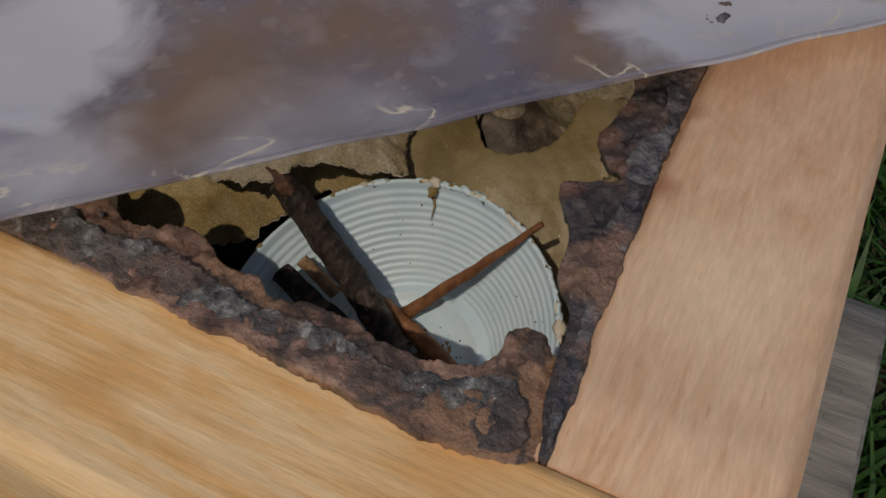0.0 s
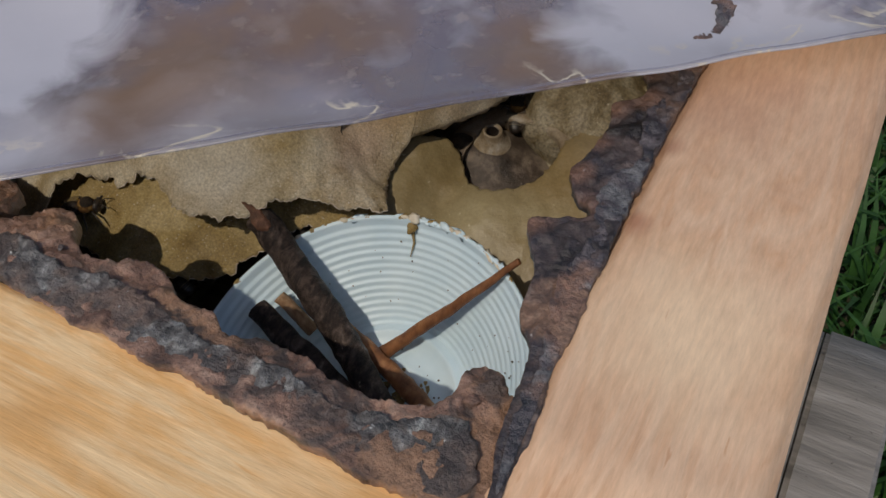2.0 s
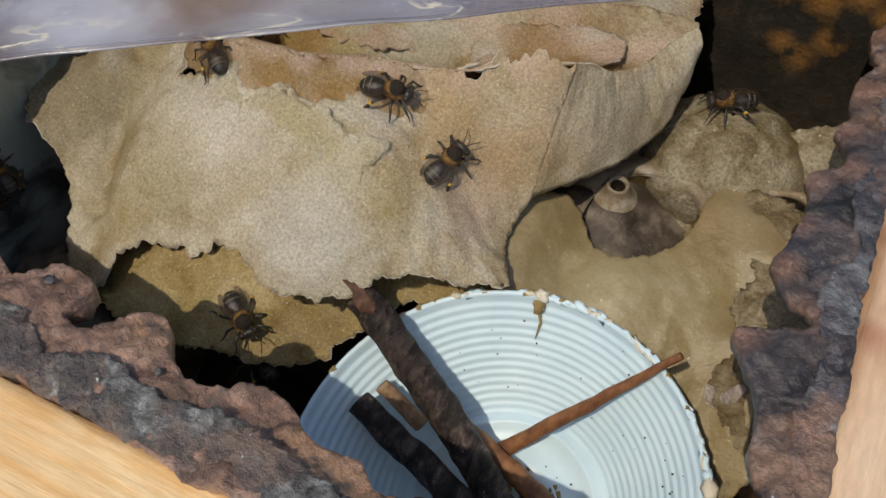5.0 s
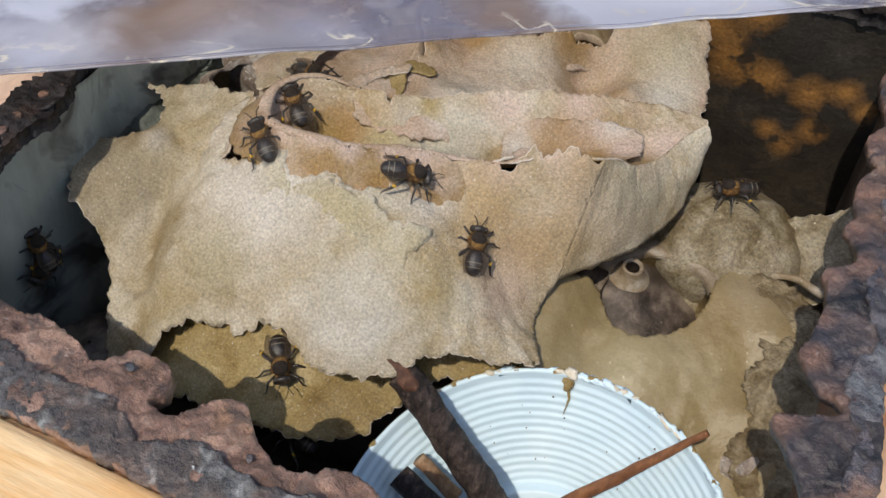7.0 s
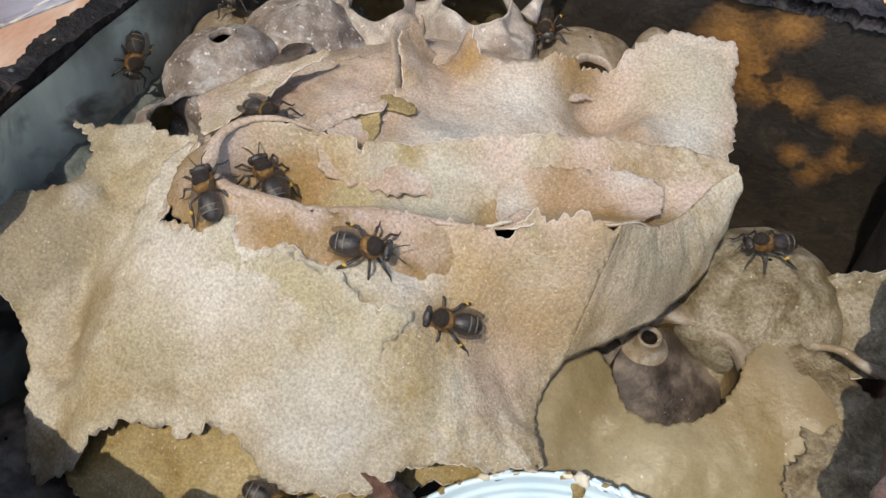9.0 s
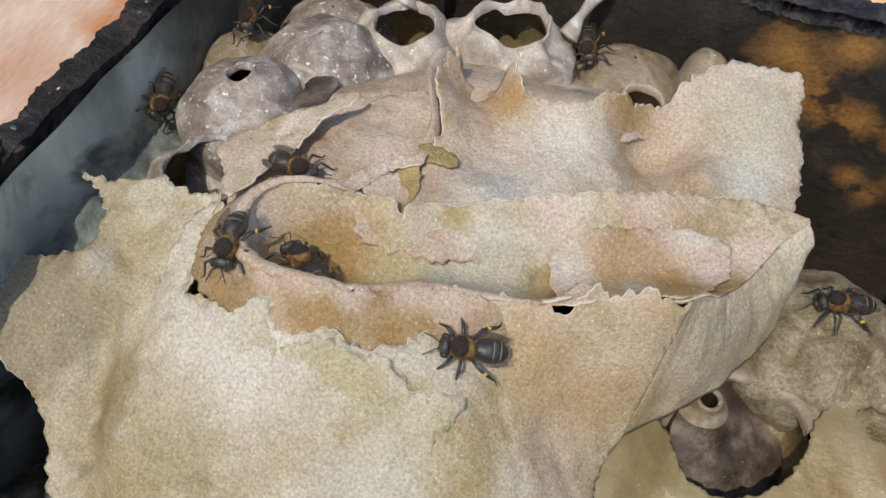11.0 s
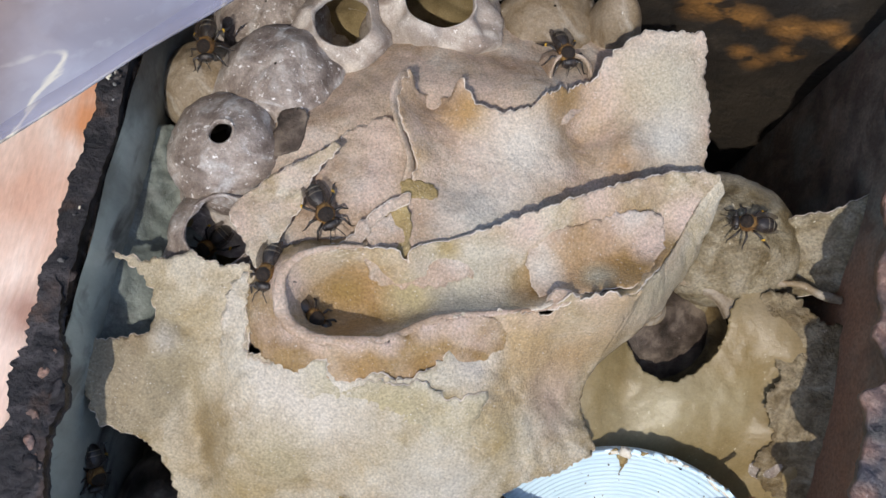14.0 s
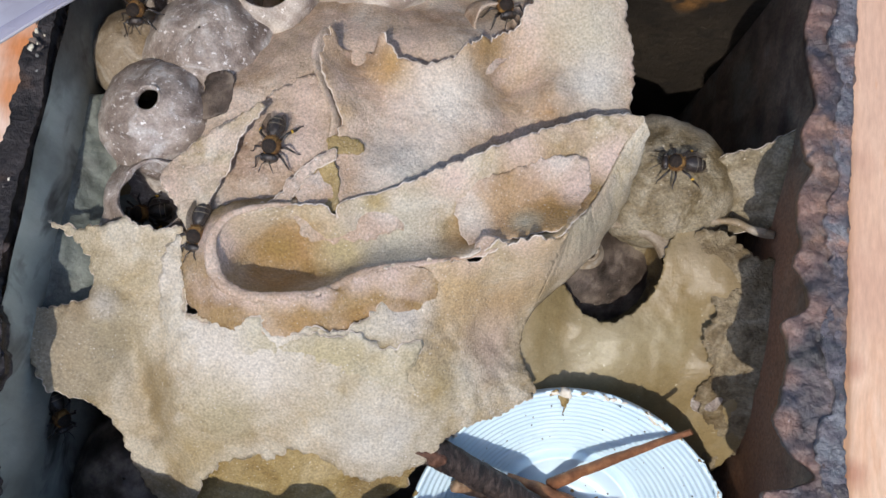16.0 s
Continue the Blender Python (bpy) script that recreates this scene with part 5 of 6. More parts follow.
def pots():
    mm = lambda *v: tuple(c / 1000 for c in v)
    pot("wax_pot", mm(-49, 45.5, 130.5), 0.0135, POT_GREY, "closed greyish-brown round wax pot", seed=1)
    pot("wax_pot", mm(-55.8, 29.5, 133.4), 0.0120, POT_GREY, "greyish-brown wax pot with a small round hole", 0.23, seed=2, lip=0.0002)
    pot("wax_pot", mm(-39, 59.5, 126), 0.0128, POT_ROSE, "rosy grey wax pot with a wide open mouth", 0.50, 1.2, seed=3, lip=0.0003, inside=INSIDE_OLIVE)
    pot("wax_pot", mm(-20.5, 67, 126), 0.0138, POT_ROSE, "rosy grey wax pot with an oval open mouth", 0.50, 1.16, seed=4, lip=0.0003, squash=(1.12, 0.9), inside=INSIDE_OLIVE)
    pot("wax_pot", mm(-56, 63, 123), 0.0125, POT_GREY, "olive-grey wax pot against the wall", seed=5)
    pot("wax_pot", mm(-65.5, 45, 127), 0.0100, POT_TAN, "small olive wax pot against the wall", seed=6)
    pot("wax_pot", mm(-52.8, 12.0, 129.6), 0.0125, POT_GREY, "hollow opened wax pot with a dark inside", 0.55, seed=7, inside=INSIDE_OLIVE)
    pot("wax_pot", mm(48.5, 35, 115), 0.0150, POT_DOME, "speckled olive-grey round wax pot joined to its neighbour", None, 0.9, squash=(1.1, 1.0), seed=8, footed=0.25)
    pot("wax_pot", mm(66, -7, 104), 0.0080, POT_GREY, "small brown wax pot beside the raw wood", seed=10)
    pot("wax_pot", mm(7, 58, 133), 0.0060, PAPER_ROSE, "small curled wax tube with an open end", 0.75, 1.6, (20, 10), seed=11, lip=0.0003)
    pot("wax_pot", mm(-57, -41, 96), 0.0150, DARK_WAX, "dark brown wax pot low in the corner", seed=12)
    pot("wax_pot", mm(3, 73, 123), 0.0125, POT_TAN, "dull tan wax pot near the back wall", seed=13)
    pot("wax_pot", mm(17, 73.5, 127), 0.0062, POT_TAN, "tall rounded tan wax column against the back wall", None, 2.1, (-6, -8), seed=15)
    for ends in (((-41.2, 65.2, 138.6), (-41, 67.5, 142), (-40, 71, 145.5), (-39.6, 76, 148)), ((-10.6, 72.6, 136), (-9.4, 75, 139.5), (-7.6, 78.5, 142.5), (-7, 83.6, 144))):
        s = thing("wax_strand", "pale wax strand from a pot rim to the back wall", "wax strand")
        way = spline([mm(*p) for p in ends], 0.0006, False)
        part("strand", tube(way, [0.0024 - 0.0014 * math.sin(math.pi * min(1, 1.25 * i / len(way))) for i in range(len(way))], 12, 0.25, 4.0), POT_ROSE, s)


FUNNEL = (0.0336, 0.0165, 0.1200)


def honey_pot():
    h = thing("honey_pot", "large smooth yellow honey pot broken open on top", "wax pot")
    sheet("wall",
          [(18, 1), (22, 6), (26.5, 9.4), (30.6, 8.2), (33.4, 4.6), (38.8, 2.2), (43.6, 4.4), (47.6, 8.8), (49.4, 14), (49.6, 18.8), (52, 23), (55, 25.4), (59, 24.2), (62.5, 23), (66.5, 19.5), (69.5, 18),
           (73.6, 17), (73.6, 2), (73.6, -8), (73.4, -18), (67, -26), (54, -25), (41, -17), (30, -16), (24.5, -15.4), (18, -10), (15, -4)],
          [(18, 1, 121), (22, 4, 122), (26.4, 9.4, 120.4), (24, -4, 118.4), (30.6, 8.2, 116), (38.8, 2.2, 117), (47.6, 8.8, 118), (49.4, 18, 121), (54.5, 25, 121), (59.5, 24, 120.4), (60, 17, 121), (69.5, 18, 120.5), (73.5, 12, 120),
           (73.5, -4, 115), (73, -16, 107), (60, -25, 97), (44, -18, 105), (30, -16, 110.4), (24.5, -15, 114), (17, -8, 117.4), (24, -9, 117), (30.5, -3, 114), (40, -6, 114.4), (52, -6, 113), (55, 6, 117), (61, 5, 115)],
          HONEY_WAX, h, "smooth translucent yellow wax", 0.35, seed=11.0, swell=0.55, thick=0.7, edge=0,
          bumps=[(40, -6, 7, 1.0), (63, 12, 3.5, 1.2), (68, 4, 3, -1.4), (62, -4, 3, 1.2), (67, -12, 3.5, 1.3), (70, 12, 2.5, -1.2), (60, -14, 3, -0.8)])
    sheet("crusty_side",
          [(61, 24), (66.5, 20.5), (69.5, 19), (73.7, 17.6), (73.7, 2), (73.7, -8), (73.5, -18), (68, -25), (63.5, -22), (64.6, -16), (61, -11), (62.5, -5), (60, 1), (61.6, 7), (59, 12), (57, 18), (56, 23)],
          [(56, 23, 121.6), (62.5, 23, 121.8), (69.5, 19, 121.4), (73.5, 12, 120.8), (73.5, -4, 115.8), (73, -16, 107.8), (64, -22, 100), (62, -10, 111), (60, 1, 116.2), (58, 14, 119.8), (66, 6, 119), (68, -6, 114)],
          POT_BROWN, h, "lumpy brown-gold wax side", 0.8, seed=19.0, swell=1.1, thick=0.3, edge=0)
    prof = [(r / 1000, z / 1000) for r, z in ((1.3, 0.0), (1.8, 0.3), (2.1, -0.9), (2.7, -2.2), (4.0, -3.7), (6.2, -5.2), (9.0, -6.6), (12.5, -8.2), (16.5, -10.4), (19, -13))]
    cone = part("funnel", lathe(prof, 56, 0.10, 3.3, (1.05, 0.95)), DARK_WAX, h, "dark brown funnel with a small round hole")
    cone.matrix_world = pose(*FUNNEL, 10, 6, 0)
    # black lining paints the darkness of the small hole
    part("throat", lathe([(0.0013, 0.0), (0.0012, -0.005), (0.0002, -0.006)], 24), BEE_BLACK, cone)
    part("collar", lathe([(0.0014, 0.0002), (0.0019, 0.0006), (0.0021, 0.0002), (0.00235, -0.0010), (0.0030, -0.0022), (0.0040, -0.0034)], 32, 0.10, 3.3, (1.05, 0.95)), POT_TAN, cone, "tan rim of the funnel")
    bowl = part("bowl", lathe([(0.0120, 0.0), (0.0127, -0.0035), (0.0119, -0.009), (0.0090, -0.0135), (0.0045, -0.0157), (0.0002, -0.016)], 56, 0.05, 6.1), BOWL, h, "smooth golden-brown bowl of the broken pot")
    bowl.matrix_world = pose(0.0400, 0.0120, 0.1176, 12, -5, 0) @ Matrix.Scale(0.9, 4)
    vs, fs, span = [], [], 40
    for i in range(span + 1):
        a = math.pi * (0.16 + 0.74 * i / span)
        for r, z in ((0.0118, -0.0010), (0.0121, 0.0003), (0.0128, 0.0006), (0.0155, -0.0002), (0.0195, -0.0028), (0.0235, -0.0070)):
            p = Vector((r * math.cos(a), r * math.sin(a), z))
            vs.append(p * (1 + 0.04 * jitter(p, 300, 2.0)) + Vector((0, 0, 0.0006 * jitter(p, 220, 5.0))))
    for i in range(span):
        for k in range(5):
            q = i * 6 + k
            fs.append((q, q + 1, q + 7, q + 6))
    shoulder = part("shoulder", (vs, fs), POT_TAN, h, "dull tan shoulder round the bowl")
    shoulder.matrix_world = bowl.matrix_world
    g = thing("resin_curtain", "grey-green resin film between the wall and the nest", "resin film")
    sheet("film", [(-73.4, -10), (-73.4, 10), (-73.4, 32), (-67, 33), (-62, 24), (-57, 14), (-57, 4), (-59, -5), (-63, -9.4), (-68, -10.4)],
          [(-73.4, -10, 131), (-73.4, 32, 132), (-66, 32, 127), (-58, 14, 124), (-58, 2, 126), (-61, -7, 127), (-67, 10, 128)], CURTAIN, g, "", 0.4, seed=22.0, swell=1.6, edge=0, bumps=[(-68, 2, 4, 1.6), (-66, 16, 4, -1.6), (-70, 22, 3, 1.4)])
    f = thing("wax_pot", "half-open golden-brown wax pot joined to the raw wood wall", "wax pot")
    sheet("wall", [(52, 37.2), (58, 39.3), (63, 40.6), (67.5, 42), (73.6, 45), (73.8, 36), (73.8, 28), (69, 26.6), (65, 25.5), (60, 25.6), (56, 28), (52, 33)],
          [(52, 37.2, 123.8), (58, 39.3, 124.4), (63, 40.6, 125.4), (67.5, 42, 127.4), (73.6, 45, 129.6), (60, 35.5, 121.5), (66, 36, 122.4), (60.5, 30, 115.5), (65.5, 28.8, 116), (73.6, 36, 125), (73.6, 28, 119), (60, 25.6, 115.5), (56, 28, 119), (52, 33, 123)],
          POT_DOME, f, "speckled golden-brown wax wall with a pale rim", 0.3, seed=13.0, swell=0.6, thick=0.8, clean=lambda x, y: y < 36)
    way = spline([(c[0] / 1000, c[1] / 1000, c[2] / 1000) for c in ((55.5, 26.6, 120.2), (59.4, 26.4, 120.2), (64, 26.4, 121.4), (68, 25.2, 121), (72.5, 24.5, 121.5))], 0.0006, False)
    part("rib", tube(way, [0.00085 + 0.0003 * jitter(Vector(p), 300, 3.0) for p in way], 10, 0.2, 4.0), POT_TAN, f, "narrow tan wax rib")


# ---------------------------------------------------------------- dish and sticks
DISH = look((0.0352, -0.0455, 0.1120), Vector((0.0352, -0.0455, 0.1120)) + Vector((0.10, 0.26, -1)))


def dish():
    d = tagged(new("feeder_dish"), "white ribbed plastic dish with wax crumbs on its rim", "dish")
    d.matrix_world = DISH
    prof = [(0.0335, -0.004), (0.0336, 0.0), (0.0332, 0.0006), (0.0326, 0.0003)]
    for i in range(169):
        s = i / 168
        swell = 0.00009 * math.cos(2 * math.pi * 14 * s)
        prof.append((0.0326 - 0.0150 * s - 0.7 * swell, -0.0005 - 0.0160 * s ** 0.9 + 0.7 * swell))
    part("wall", lathe(prof, 96), WHITE, d)
    part("base", lathe([(0.0177, -0.0165), (0.0166, -0.0165), (0.0161, -0.0157), (0.0154, -0.0157), (0.0149, -0.0167), (0.010, -0.0167), (0.0095, -0.0164),
                        (0.0088, -0.0167), (0.0001, -0.0167)], 96), WHITE, d)
    rng = random.Random(3)
    for k in range(70):
        a = rng.uniform(0.15, 2.9) if k < 60 else rng.uniform(0, 6.28)
        r = rng.uniform(0.0002, 0.0006) * (1.8 if k % 13 == 0 else 1)
        p = ball((r * 1.9, r, r * 0.8), (0.0332 * math.cos(a), 0.0332 * math.sin(a), 0.0003), 4, k, 0.9, Matrix.Rotation(a + 1.57 + rng.uniform(-0.4, 0.4), 4, "Z"))
        part("wax_crumb", p, (WHITE, WAX_CRUMB, PAPER_GOLD)[k % 3], d)
    for k in range(26):
        a = rng.uniform(0.25, 2.6)
        r = rng.uniform(0.0004, 0.0011)
        flake = ball((r * 1.8, r * 0.8, 0.00014), (0.0331 * math.cos(a), 0.0331 * math.sin(a), 0.0003), 4, k, 1.3, Matrix.Rotation(a + 1.57 + rng.uniform(-0.5, 0.5), 4, "Z") @ Matrix.Rotation(rng.uniform(-0.7, 0.7), 4, "X"))
        part("rim_flake", flake, WHITE if k % 4 else WAX_CRUMB, d)
    at = lambda r, a, z: (r * math.cos(a), r * math.sin(a), z)
    part("wax_drip", ball((0.0013, 0.0011, 0.0007), at(0.0331, 2.05, 0.0005), 6, 2, 0.7), WAX_CRUMB, d, "white wax lump")
    part("wax_drip", ball((0.0010, 0.0017, 0.0005), at(0.0318, 2.06, -0.0008), 6, 5, 0.7, Matrix.Rotation(0.5, 4, "Z")), PAPER_GOLD, d, "golden wax drip")
    part("wax_drip", tube([at(0.0315, 2.06, -0.0013), at(0.0297, 2.045, -0.0033), at(0.0275, 2.07, -0.0056)], (0.0004, 0.00022, 0.00006), 6), PAPER_GOLD, d, "thin wax thread")
    for k in range(46):
        a, q = rng.uniform(0.1, 3.0), rng.uniform(0.019, 0.0315)
        r = rng.uniform(0.00008, 0.00022)
        part("speck", ball((r, r, r), (q * math.cos(a), q * math.sin(a), -0.0166 * ((0.0326 - q) / 0.0150) ** 0.9 + 0.0001), 3, k, 0.4), DARK_WAX, d)
    for k in range(60):
        a, q = rng.uniform(0, 6.28), rng.uniform(0, 0.014)
        r = rng.uniform(0.0001, 0.0003)
        part("speck", ball((r, r, r * 0.6), (q * math.cos(a), q * math.sin(a), -0.0165), 3, k, 0.4), DARK_WAX, d)
    for k in range(22):
        r = rng.uniform(0.0003, 0.0009)
        part("wax_stain", ball((r * 1.6, r, 0.00012), (0.003 + rng.gauss(0, 0.0024), 0.005 + rng.gauss(0, 0.0022), -0.0166), 4, k, 0.6,
                               Matrix.Rotation(rng.uniform(0, 3), 4, "Z")), PAPER_GOLD, d)


def stick(name, label, pts, r0, r1, mat, seed, split=False):
    s = thing(name, label, "stick")
    way = spline([tuple(c / 1000 for c in p) for p in pts], 0.0008, False)
    rr = np.linspace(r0, r1, len(way))
    way = [Vector(p) + 0.0004 * Vector((jitter(p, 130, seed), jitter(p, 130, seed + 3), jitter(p, 130, seed + 6))) for p in way]
    part("bark", tube(way, rr, 12, 0.16, seed), mat, s)
    if split:
        a = (way[0] - way[3]).normalized()
        core = ball((0.0015, 0.0036, 0.0009), (0, 0, 0), 8, 3.0, 0.5)
        core.transform(Matrix.Translation(way[2] + Vector((0.0002, -0.0010, 0.0022))) @ a.to_track_quat("Y", "Z").to_matrix().to_4x4())
        part("split_wood", core, TWIG_DARK, s, "reddish-brown split wood")
        for k in range(5):
            off = a.orthogonal().normalized()
            off.rotate(Matrix.Rotation(k * 1.256, 3, a))
            q = way[0] + off * r0 * 0.55 - a * 0.001
            part("splinter", tube([q, q + a * (0.0022 + 0.0009 * (k % 3))], [r0 * 0.38, r0 * 0.12], 5), TWIG_PALE if k % 2 else mat, s)
    return s


def sticks():
    stick("stick", "thick dark bark-covered stick with a split end", [(4.4, -28, 122.2), (13, -31.2, 116), (22.4, -34.8, 109.8), (36, -42, 101), (45, -46.6, 98.2), (50, -49, 98.6)], 0.0030, 0.0029, BARK, 1.0, True)
    stick("stick", "short blackened stick lying in the dish", [(9.4, -40, 109.5), (15, -41.5, 107.5), (22, -43, 105.5), (32, -45.5, 102), (43, -49, 98.6)], 0.0023, 0.0027, BARK, 2.0)
    stick("stick", "thin reddish-brown twig leaning on the dish rim", [(55.8, -18.6, 125.2), (54, -19.7, 123), (44, -25.5, 111.5), (32.6, -32.4, 99.5)], 0.0006, 0.0015, TWIG_RED, 3.0)
    stick("stick", "reddish-brown smooth twig lying across the dish", [(22, -32.5, 104), (30, -34, 101.5), (38, -36.5, 100), (50, -41.6, 100), (58, -45.5, 103)], 0.0018, 0.0020, TWIG_RED, 4.0)
    stick("stick", "short pale twig stub under the bark stick", [(10.8, -34.8, 108.5), (19, -35.6, 103)], 0.0013, 0.0015, TWIG_PALE, 5.0)


# ---------------------------------------------------------------- plastic film
def film_z(x, y):
    """Height of the film over its own plane: a rolled edge, wrinkles, and a rise towards the back."""
    fold = min(1.0, y / 0.012)
    z = fold * (0.0030 * jitter((x, y, 0), 24) + 0.0011 * jitter((x, y, 1), 70)) + 0.006 * math.exp(-y / 0.008) - 0.006
    return z + 0.0006 * jitter((x, y, 5), 60) + 0.02 * max(0, (y - 0.04) / 0.09) ** 1.4


def film_sheet():
    f = tagged(new("plastic_film"), "clear crumpled plastic cover film with wax smears", "plastic film")
    nx, ny = 110, 60
    verts, faces = [], []
    for j in range(ny + 1):
        for i in range(nx + 1):
            x, y = -0.15 + 0.30 * i / nx, 0.13 * j / ny
            verts.append((x, y + 0.0012 * jitter((x, 0, 4), 60), film_z(x, y)))
    for j in range(ny):
        for i in range(nx):
            a = j * (nx + 1) + i
            faces.append((a, a + 1, a + nx + 2, a + nx + 1))
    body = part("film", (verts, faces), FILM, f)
    hem = []
    for i in range(nx + 1):
        x = -0.15 + 0.30 * i / nx
        for y in (-0.0002, 0.0012, 0.0026 + 0.0012 * jitter((x, 3, 0), 50)):
            hem.append((x, y + 0.0012 * jitter((x, 0, 4), 60), film_z(x, max(0, y)) + (0.0001 if y > 0.002 else 0.0006)))
    fold = part("folded_edge", (hem, [(3 * i + k, 3 * i + k + 1, 3 * i + k + 4, 3 * i + k + 3) for i in range(nx) for k in (0, 1)]), FILM_FOLD, f, "folded double edge of the film")
    fold.visible_shadow = False
    body.visible_shadow = False
    solid = body.modifiers.new("thickness", "SOLIDIFY")
    solid.thickness = 0.0004
    return f


# ---------------------------------------------------------------- bees
def bee(pollen=True, spread=0.0):
    """A small dark bee with a rusty thorax, head towards +y, feet at z = 0 (metres)."""
    b = tagged(new("bee"), "small black stingless bee with rusty thorax fur", "bee", "bees on the nest")
    mm = lambda *v: tuple(c / 1000 for c in v)
    part("thorax", ball(mm(1.75, 1.9, 1.6), mm(0, 0.6, 2.5), 9, 1, 0.05), BEE_RUST, b, "rusty furry thorax")
    part("scutum", ball(mm(1.5, 1.5, 1.3), mm(0, 0.95, 3.1), 9, 2, 0.05), BEE_DARK, b, "black thorax plate")
    rng = random.Random(11)
    hairs, blades = [], []
    for k in range(420):
        a, e = rng.uniform(0, 6.28), rng.uniform(-0.35, 1.2)
        d = Vector((math.cos(a) * math.cos(e), math.sin(a) * math.cos(e), math.sin(e)))
        if d.z > 0.75 and rng.random() < 0.8:
            continue
        root = Vector((1.7 * d.x, 0.6 + 1.85 * d.y, 2.5 + 1.55 * d.z))
        tip = root + (d + Vector((rng.gauss(0, 0.35), rng.gauss(0, 0.35), rng.gauss(0.1, 0.3)))) * rng.uniform(0.15, 0.42)
        side = d.cross(Vector((0, 0, 1))).normalized() * 0.04
        blades.append((len(hairs), len(hairs) + 1, len(hairs) + 2))
        hairs += [(root - side) / 1000, (root + side) / 1000, tip / 1000]
    part("fur", (hairs, blades), BEE_RUST, b, "golden rusty hairs")
    head = part("head", ball(mm(1.6, 0.85, 1.25), mm(0, 3.0, 2.2), 9, 3, 0.03), BEE_BLACK, b)
    for s in (-1, 1):
        part("eye", ball(mm(0.45, 0.6, 0.9), mm(1.25 * s, 3.05, 2.35), 6), BEE_BLACK, head)
        part("antenna", tube([mm(0.35 * s, 3.7, 2.5), mm(0.8 * s, 4.6, 3.0), mm(1.5 * s, 6.0, 2.2)], mm(0.11, 0.1, 0.08), 5), BEE_BLACK, head)
    part("face_mark", ball(mm(0.55, 0.2, 0.5), mm(0, 3.75, 1.8), 5), BEE_BAND, head, "pale face mark")
    belly = part("abdomen", ball(mm(1.75, 2.6, 1.4), mm(0, -3.1, 2.1), 10, 4, 0.03, Matrix.Rotation(radians(8), 4, "X")), BEE_BLACK, b)
    for k, y in enumerate((-2.3, -3.3, -4.3)):
        f = math.sqrt(max(0.0, 1 - ((y + 3.1) / 2.6) ** 2))
        ring = lathe([(1.73 * f / 1000, -0.00008), (1.79 * f / 1000, 0), (1.73 * f / 1000, 0.00008)], 20, 0, 0, (1, 0.81))
        band = part("band", ([Matrix.Translation(mm(0, y, 2.1 - 0.14 * (y + 3.1))) @ Matrix.Rotation(radians(98), 4, "X") @ v for v in ring[0]], ring[1]),
                    BEE_BAND, belly, "pale narrow stripe")
    for s in (-1, 1):
        turn = Matrix.Translation(mm(1.0 * s, 0.2, 3.5)) @ Matrix.Rotation(radians(s * (5 + spread)), 4, "Z") @ Matrix.Rotation(radians(7), 4, "X")
        verts, faces = [], []
        for i in range(9):
            f = i / 8
            w = 1.15 * math.sin(math.pi * min(1, 0.12 + 0.88 * f) * 0.93) + 0.12
            verts += [turn @ Vector(mm(-w * 0.6 * s, -5.8 * f, 0.1 * f)), turn @ Vector(mm(w * 0.9 * s, -5.8 * f, 0.12 * math.sin(3 * f)))]
        faces = [(2 * i, 2 * i + 1, 2 * i + 3, 2 * i + 2) for i in range(8)]
        part("wing", (verts, faces), WING, b, "smoky folded wing")
        for k, (y0, knee, foot) in enumerate((((1.7), (2.6, 3.0, 2.2), (3.3, 4.1, 0.1)), ((0.6), (3.1, 0.9, 2.4), (4.4, 1.0, 0.1)), ((-0.5), (2.7, -1.8, 2.6), (3.8, -4.4, 0.1)))):
            leg = part("leg", tube([mm(1.1 * s, y0, 1.6), mm(knee[0] * s, knee[1], knee[2]), mm((knee[0] * 0.45 + foot[0] * 0.55) * s, knee[1] * 0.45 + foot[1] * 0.55, 1.0),
                                    mm(foot[0] * s, foot[1], foot[2]), mm((foot[0] + 0.6) * s, foot[1] * 1.06, 0.05)], mm(0.24, 0.25, 0.30 if k == 2 else 0.2, 0.13, 0.07), 6), BEE_BLACK, b)
            if k == 2 and pollen:
                part("pollen_load", ball(mm(0.28, 0.45, 0.34), mm(3.1 * s, -2.7, 1.7), 6, 5, 0.1), BEE_YELLOW, leg, "yellow pollen load")
    return b


